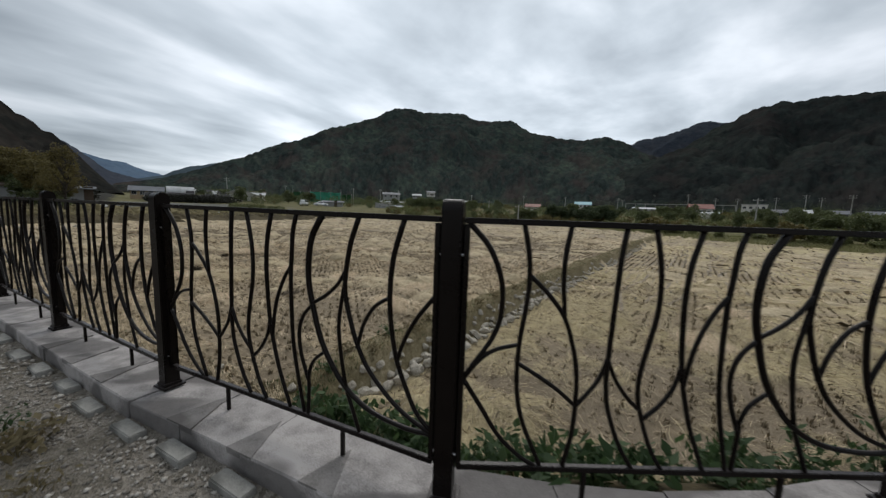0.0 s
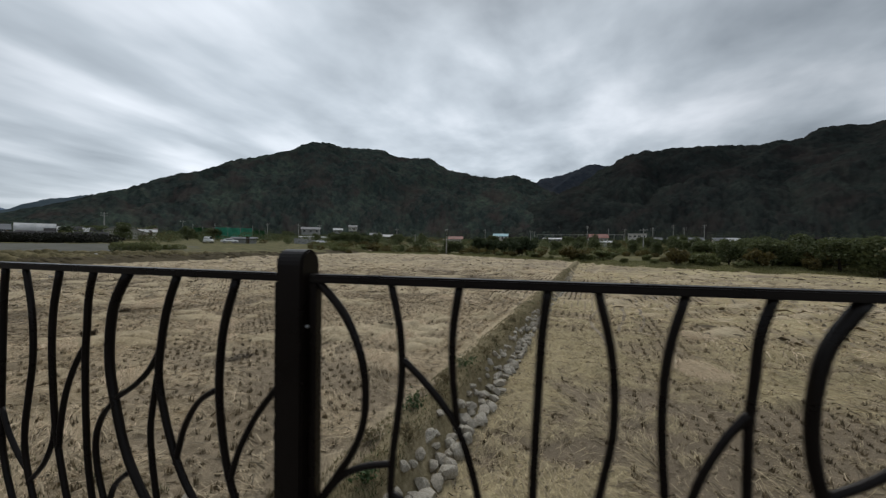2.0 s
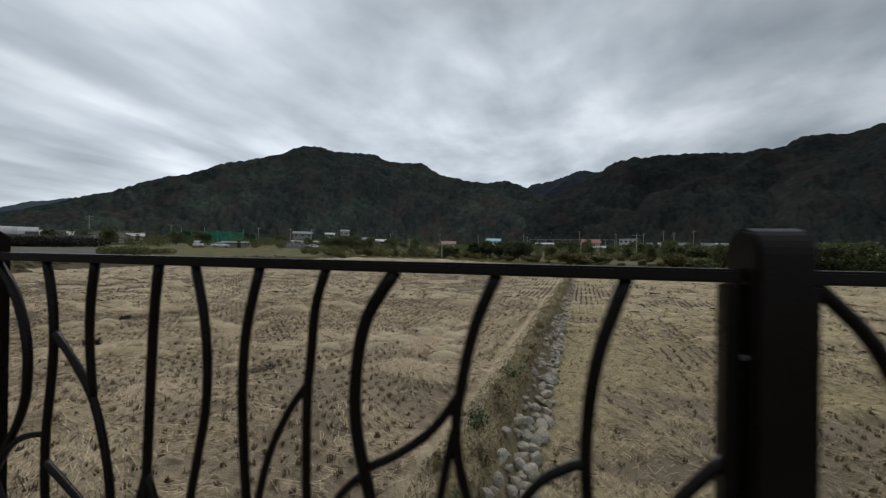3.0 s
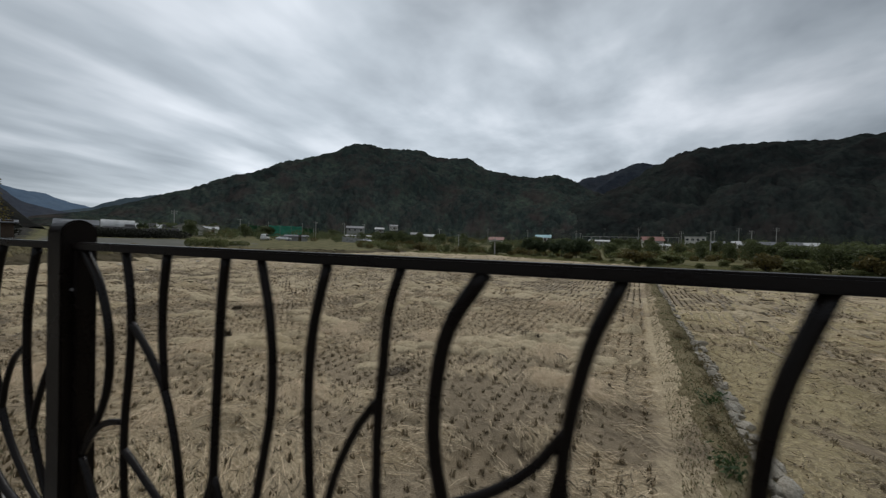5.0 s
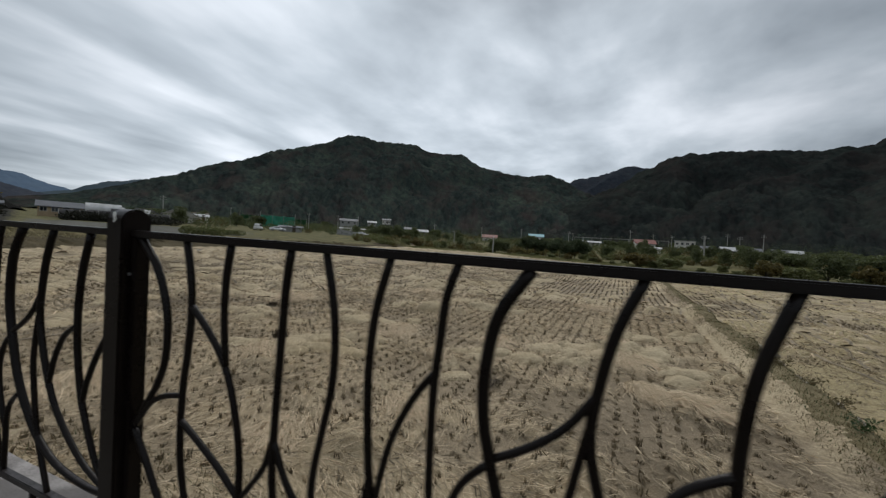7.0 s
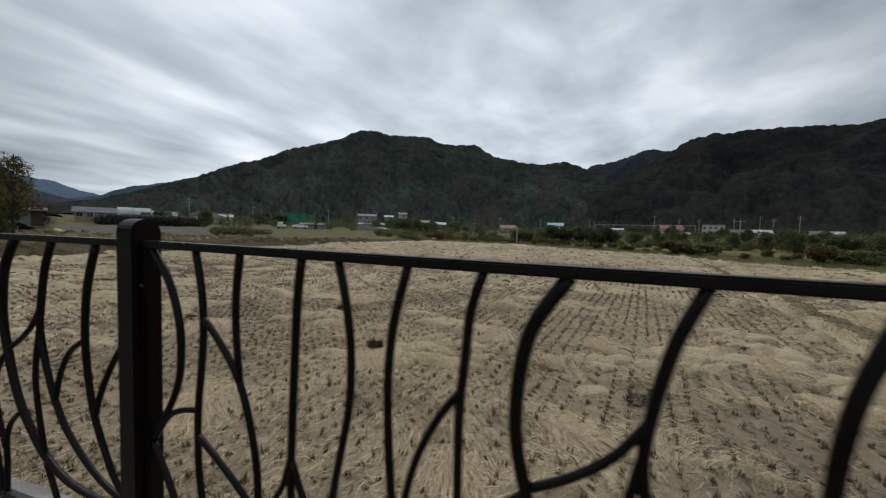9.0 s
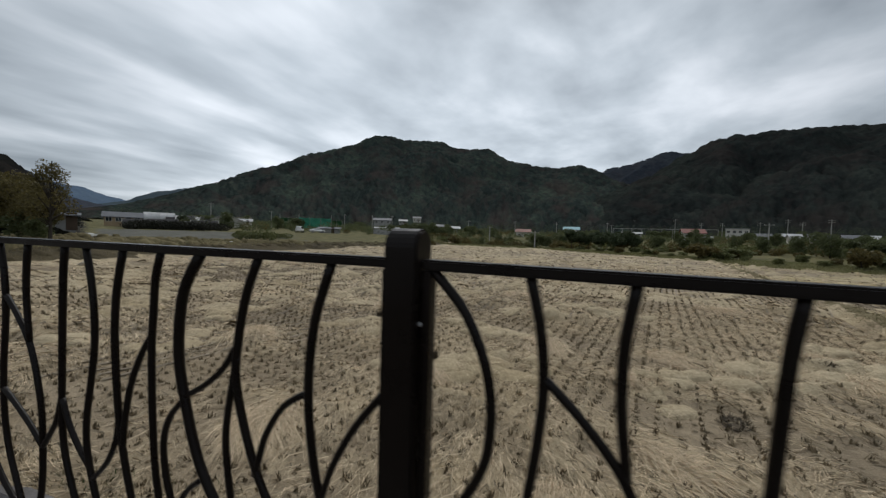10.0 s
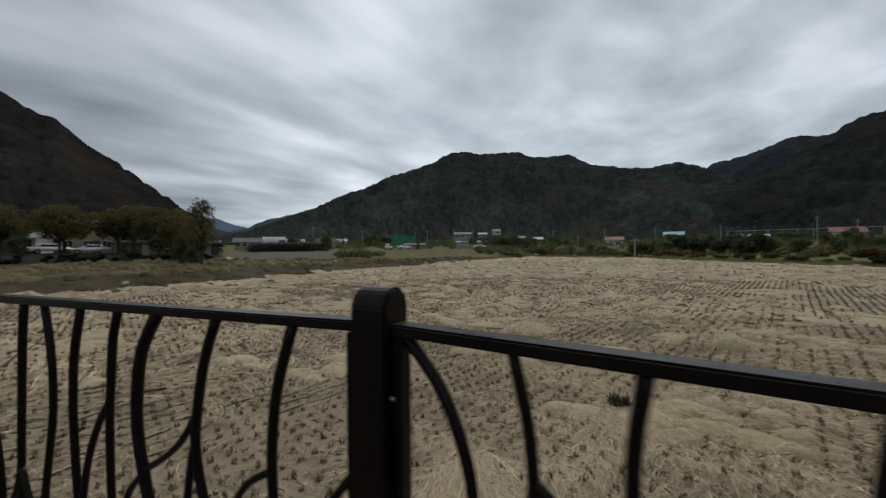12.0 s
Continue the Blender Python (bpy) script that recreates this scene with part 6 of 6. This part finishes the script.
def net_fence(az, d, w, h, mat, label, dz):
    x, y = at(az, d)
    ob = thing("net_enclosure", x, y, ground_z(x, y) + dz, az, label, "net enclosure", "green nets")
    n = max(2, int(w / 4))
    for k in range(n + 1):
        u = -w / 2 + w * k / n
        bm = bmesh.new()
        tube(bm, [(u, 0, -1.0), (u, 0, h + (1.5 if k % 3 == 0 else 0.2))], [0.12, 0.09], 6)
        part("post", bm, POLE, ob)
        if k < n:
            bm = bmesh.new()
            m = 6
            vs = [[bm.verts.new((u + w / n * i / m, 0.12 + 0.25 * math.sin(i * 1.1 + j + k), h * j / m - 0.25 * math.sin(math.pi * i / m) * (j == m))) for i in range(m + 1)] for j in range(m + 1)]
            for j in range(m):
                for i in range(m):
                    bm.faces.new((vs[j][i], vs[j][i + 1], vs[j + 1][i + 1], vs[j + 1][i]))
            bmesh.ops.solidify(bm, geom=bm.faces, thickness=0.03)
            part("net", bm, mat, ob)
    return ob


net_fence(16.4, 168, 14, 5.0, NET_G, "tall bright green netting on pale posts", 0.6)
net_fence(20.3, 175, 7, 4.6, NET_DG, "lower dull green netting on posts", 0.6)
net_fence(13.2, 173, 5, 4.2, NET_DG, "lower dull green netting on posts", 0.6)
x, y = at(14.2, 118)
house(x, y, 6.5, 4, 1.6, 0.4, 14, WALL_G, ROOF_G, "low grey shed beside parked vehicles", -0.1, 2, name="shed")
x, y = at(6.0, 190)
house(x, y, 9, 7, 5.2, 1.2, 6, WALL_G, ROOF_G, "two-storey grey house with dark roof", 0.8, 3, 2)
x, y = at(5.2, 160)
house(x, y, 11, 3, 1.3, 0.3, 5, WALL_W, ROOF_W, "long low white shed before the grey house", 0.9, 0, name="shed")
for az, d, w, h, dz, wall, roof in ((0.3, 300, 7, 3.2, 7.5, WALL_W, ROOF_G), (2.6, 290, 7, 2.6, 5.0, WALL_G, ROOF_W), (-3.8, 230, 7, 2.6, 1.2, WALL_G, ROOF_G), (-6.0, 220, 7, 2.4, 0.4, WALL_G, ROOF_W)):
    house(*at(az, d), w, 7, h, 1.3, az, wall, roof, "pale hillside house half hidden by trees", dz, 3, 1)
house(57.2, 217.9, 9, 7, 3.2, 1.8, -17, WALL_W, ROOF_R, "small white house with a red roof", -0.4, 2)
house(90.8, 222.3, 9.5, 7, 2.6, 1.8, -25, WALL_W, ROOF_B, "long house with a light blue roof", 2.3, 4)
x, y = at(-33.0, 232)
house(x, y, 11, 7, 2.2, 0.8, -33, WALL_G, ROOF_W, "long shed with a white sheet roof", 1.0, 4, name="shed")
x, y = at(-40.3, 176)
house(x, y, 7.5, 7, 2.8, 1.7, -28, WALL_W, ROOF_R, "white house with a wide red roof", 1.2, 3)
x, y = at(-41.6, 168)
house(x, y, 5, 3, 1.8, 0.7, -40, WALL_W, ROOF_W, "small white lean-to by the red-roofed house", 0.2, 0, name="shed")
x, y = at(-44.9, 225)
house(x, y, 9, 7, 5.6, 0.4, -45, WALL_W, WALL_G, "three-storey white concrete house with balconies", 0.4, 4, 2, flat=True)
for az, d, w, wall, roof in ((-51.8, 215, 10, WALL_W, ROOF_G), (-54.2, 210, 8, WALL_W, ROOF_G), (-49.2, 225, 8, WALL_G, ROOF_W), (-47.3, 210, 9, WALL_W, ROOF_G), (-55.5, 220, 9, WALL_G, ROOF_W), (-50.0, 170, 5, WALL_W, ROOF_W)):
    house(*at(az, d), w * 0.55, 5.5, 2.3, 1.3, az + 12, wall, roof, "pale village house among trees", 0.4, 3)


def guardrail(az0, az1, d, z, label):
    (x0, y0), (x1, y1) = at(az0, d), at(az1, d)
    ln = math.hypot(x1 - x0, y1 - y0)
    ob = thing("guardrail", x0, y0, z, math.degrees(math.atan2(y1 - y0, x1 - x0)), label, "guardrail")
    part("beam", box(0, ln, -0.06, 0.06, 0.6, 0.85), POLE, ob)
    n = int(ln / 5)
    for k in range(n + 1):
        part("post", box(k * ln / n - 0.12, k * ln / n + 0.12, 0.065, 0.25, -5, 0.9), POLE, ob)


guardrail(-30.6, -43.0, 238, 8.0, "pale steel guardrail along the raised road")
poles = {}
for az, d, h in ((30.1, 150, 9), (-8.4, 150, 7), (-16.0, 210, 9), (-22.5, 205, 9), (-29.8, 215, 9), (-30.4, 216, 8), (-38.3, 215, 11), (-41.2, 216, 9), (-43.4, 214, 9), (-47.0, 205, 9), (-49.4, 205, 10), (-50.6, 206, 9), (-52.8, 204, 10), (-47.9, 110, 6.5),
                 (7.6, 170, 8), (4.4, 165, 8), (-12.0, 130, 5.5), (-19.4, 84, 4.2), (46.3, 70, 6), (22.6, 180, 8), (12.0, 168, 8)):
    x, y = at(az, d)
    poles[az] = (x, y, ground_z(x, y) + h)
    utility_pole(x, y, h, az, 2 if h > 8.5 else 1)


def wire(a, b, sag=0.9):
    bm = bmesh.new()
    pts = [tuple(np.array(poles[a]) * (1 - t) + np.array(poles[b]) * t - np.array((0, 0, 0.35 + sag * 4 * t * (1 - t)))) for t in np.linspace(0, 1, 9)]
    tube(bm, pts, [0.035] * 9, 4)
    tagged(part("power_cable", bm, WIRE), "thin dark power cable slung between poles", "cable", "power cables")


for a, b in ((-16.0, -22.5), (-22.5, -29.8), (-30.4, -38.3), (-38.3, -41.2), (-41.2, -43.4), (-43.4, -47.0), (-47.0, -49.4), (-50.6, -52.8)):
    wire(a, b)

# concrete ramp at the end of the far paddy
x, y = at(4.6, 124)
ob = thing("concrete_ramp", x, y, ground_z(x, y), 8, "pale concrete ramp and retaining wall", "ramp", kind="structure")
bm = bmesh.new()
pr = [(-6, -1.0), (7, -1.0), (7, 0.5), (-6, 2.0)]
a = [bm.verts.new((u, -2, z)) for u, z in pr]
b = [bm.verts.new((u, 2, z)) for u, z in pr]
bm.faces.new(a)
bm.faces.new(b[::-1])
for k in range(4):
    bm.faces.new((a[k], b[k], b[(k + 1) % 4], a[(k + 1) % 4]))
bmesh.ops.recalc_face_normals(bm, faces=bm.faces)
part("ramp_body", bm, SLAB, ob)


def vehicle(x, y, turn, label, kind="sedan", dz=0.0):
    """A parked car or van: lofted body, dark glass, four wheels."""
    ob = thing("parked_car" if kind == "sedan" else "parked_van", x, y, ground_z(x, y) + dz, turn, label, "car" if kind == "sedan" else "van", "parked vehicles")
    if kind == "sedan":
        body = [(-2.3, 0.35), (-2.35, 0.75), (-2.2, 0.98), (-1.2, 1.02), (1.0, 0.98), (2.1, 0.82), (2.3, 0.6), (2.3, 0.35)]
        cab = [(-1.75, 1.0), (-1.0, 1.40), (0.35, 1.43), (1.25, 0.98)]
    else:
        body = [(-2.3, 0.4), (-2.35, 1.1), (-2.25, 1.2), (1.2, 1.2), (2.2, 1.1), (2.35, 0.8), (2.35, 0.4)]
        cab = [(-2.2, 1.2), (-2.1, 1.95), (1.0, 1.95), (1.75, 1.2)]

    def loft(pr, hw0, hw1):
        bm = bmesh.new()
        zs = [z for _, z in pr]
        lo, hi = min(zs), max(zs)
        wd = [hw0 + (hw1 - hw0) * (z - lo) / (hi - lo) for z in zs]
        a = [bm.verts.new((u, -w, z)) for (u, z), w in zip(pr, wd)]
        b = [bm.verts.new((u, w, z)) for (u, z), w in zip(pr, wd)]
        bm.faces.new(a)
        bm.faces.new(b[::-1])
        for k in range(len(pr)):
            bm.faces.new((a[k], b[k], b[(k + 1) % len(pr)], a[(k + 1) % len(pr)]))
        bmesh.ops.recalc_face_normals(bm, faces=bm.faces)
        bmesh.ops.bevel(bm, geom=list(bm.edges), offset=0.05, segments=2, affect="EDGES")
        return bm

    part("body", loft(body, 0.9, 0.82), CARW, ob, smooth=True)
    part("cabin", loft(cab, 0.8, 0.62), CARW, ob, smooth=True)
    mid = (cab[0][0] + cab[-1][0]) / 2
    for s in (-1, 1):
        for u0, u1 in ((cab[1][0] + 0.02, mid - 0.05), (mid + 0.03, cab[2][0] + 0.25)):
            bm = bmesh.new()
            z0, z1 = cab[0][1] + 0.06, cab[1][1] - 0.08
            q = [(u0 - 0.15, 0.80, z0), (u1, 0.80, z0), (u1 - 0.05, 0.70, z1), (u0, 0.70, z1)]
            a = [bm.verts.new((u, s * (w + 0.0), z)) for u, w, z in q]
            b = [bm.verts.new((u, s * (w - 0.04), z)) for u, w, z in q]
            bm.faces.new(a)
            bm.faces.new(b[::-1])
            for k in range(4):
                bm.faces.new((a[k], b[k], b[(k + 1) % 4], a[(k + 1) % 4]))
            bmesh.ops.recalc_face_normals(bm, faces=bm.faces)
            part("side_window", bm, GLASS_D, ob)
        for u in (-1.4, 1.45):
            bm = bmesh.new()
            bmesh.ops.create_cone(bm, cap_ends=True, segments=20, radius1=0.33, radius2=0.33, depth=0.2)
            bmesh.ops.rotate(bm, matrix=Matrix.Rotation(radians(90), 3, "X"), verts=bm.verts)
            bmesh.ops.translate(bm, vec=(u, s * 0.83, 0.33), verts=bm.verts)
            wh = part("wheel", bm, TYRE, ob)
            bm = bmesh.new()
            bmesh.ops.create_cone(bm, cap_ends=True, segments=16, radius1=0.2, radius2=0.2, depth=0.02)
            bmesh.ops.rotate(bm, matrix=Matrix.Rotation(radians(90), 3, "X"), verts=bm.verts)
            bmesh.ops.translate(bm, vec=(u, s * 0.942, 0.33), verts=bm.verts)
            part("rim", bm, RIM, wh)
    return ob


L = (-10.45, 5.97)
vehicle(*at(54.9, 78, *L), 54 + 180, "white sedan parked below the tan house")
vehicle(*at(58.0, 76, *L), 66, "white car parked beside the shed")
vehicle(*at(46.4, 60, *L), 20, "white car half hidden under trees")
vehicle(*at(18.6, 112), 100, "white van parked by the field road", "van")
vehicle(*at(16.0, 114), 20, "white car parked by the grey shed")
vehicle(*at(3.3, 122), 15, "white car on the road past the ramp")
x, y = at(55.2, 88, *L)
house(x, y, 7, 6, 4.6, 1.2, 56, WALL_T, ROOF_BR, "two-storey tan house behind the parked car", 0.0, 3, 2)
x, y = at(50.4, 78, *L)
house(x, y, 7, 5, 1.9, 1.0, 50, WALL_G, ROOF_BR, "grey-walled house with a brown roof under trees", 0.0, 3)
x, y = at(59.4, 80, *L)
house(x, y, 3.4, 2.8, 2.5, 0.8, 20, WALL_W, ROOF_W, "small white gabled shed", 0.0, 0, name="shed")
x, y = at(63, 110, *L)
house(x, y, 7, 6, 2.2, 1.2, 60, WALL_W, ROOF_G, "white house up the slope", 3.2, 3)
x, y = at(43.4, 60, *L)
house(x, y, 2.0, 2.0, 1.9, 0.2, 43, WALL_G, ROOF_G, "small pale shed at the end of the trees", 0.0, 0, name="shed")
x, y = at(48.3, 62, *L)
house(x, y, 4.5, 3, 1.7, 0.3, 48, WALL_G, ROOF_BR, "low grey outbuilding in the trees", 0.0, 2, name="shed")
# heap of white rubble and sheeting
rb = random.Random(4)
for az, d, s in ((41.6, 56, 0.55), (40.9, 56.5, 0.5), (40.2, 57, 0.4), (41.2, 55.4, 0.35), (39.6, 57.5, 0.25), (26.5, 48, 0.2), (25.8, 48.3, 0.15)):
    x, y = at(az, d, *L)
    bm = bmesh.new()
    bmesh.ops.create_icosphere(bm, subdivisions=2, radius=1)
    for q in bm.verts:
        q.co = Vector((q.co.x * 1.6, q.co.y, q.co.z * 0.6)) * s * (1 + 0.45 * noise.noise(q.co * 1.8 + Vector((az, d, 0))))
    ob = part("rubble_heap", bm, RUBBLE)
    ob.matrix_world = pose(x, y, ground_z(x, y) + 0.15 * s, 0, 0, rb.uniform(0, 180))
    tagged(ob, "crumpled white sheeting and rubble heap", "rubble", "rubble by the plot")
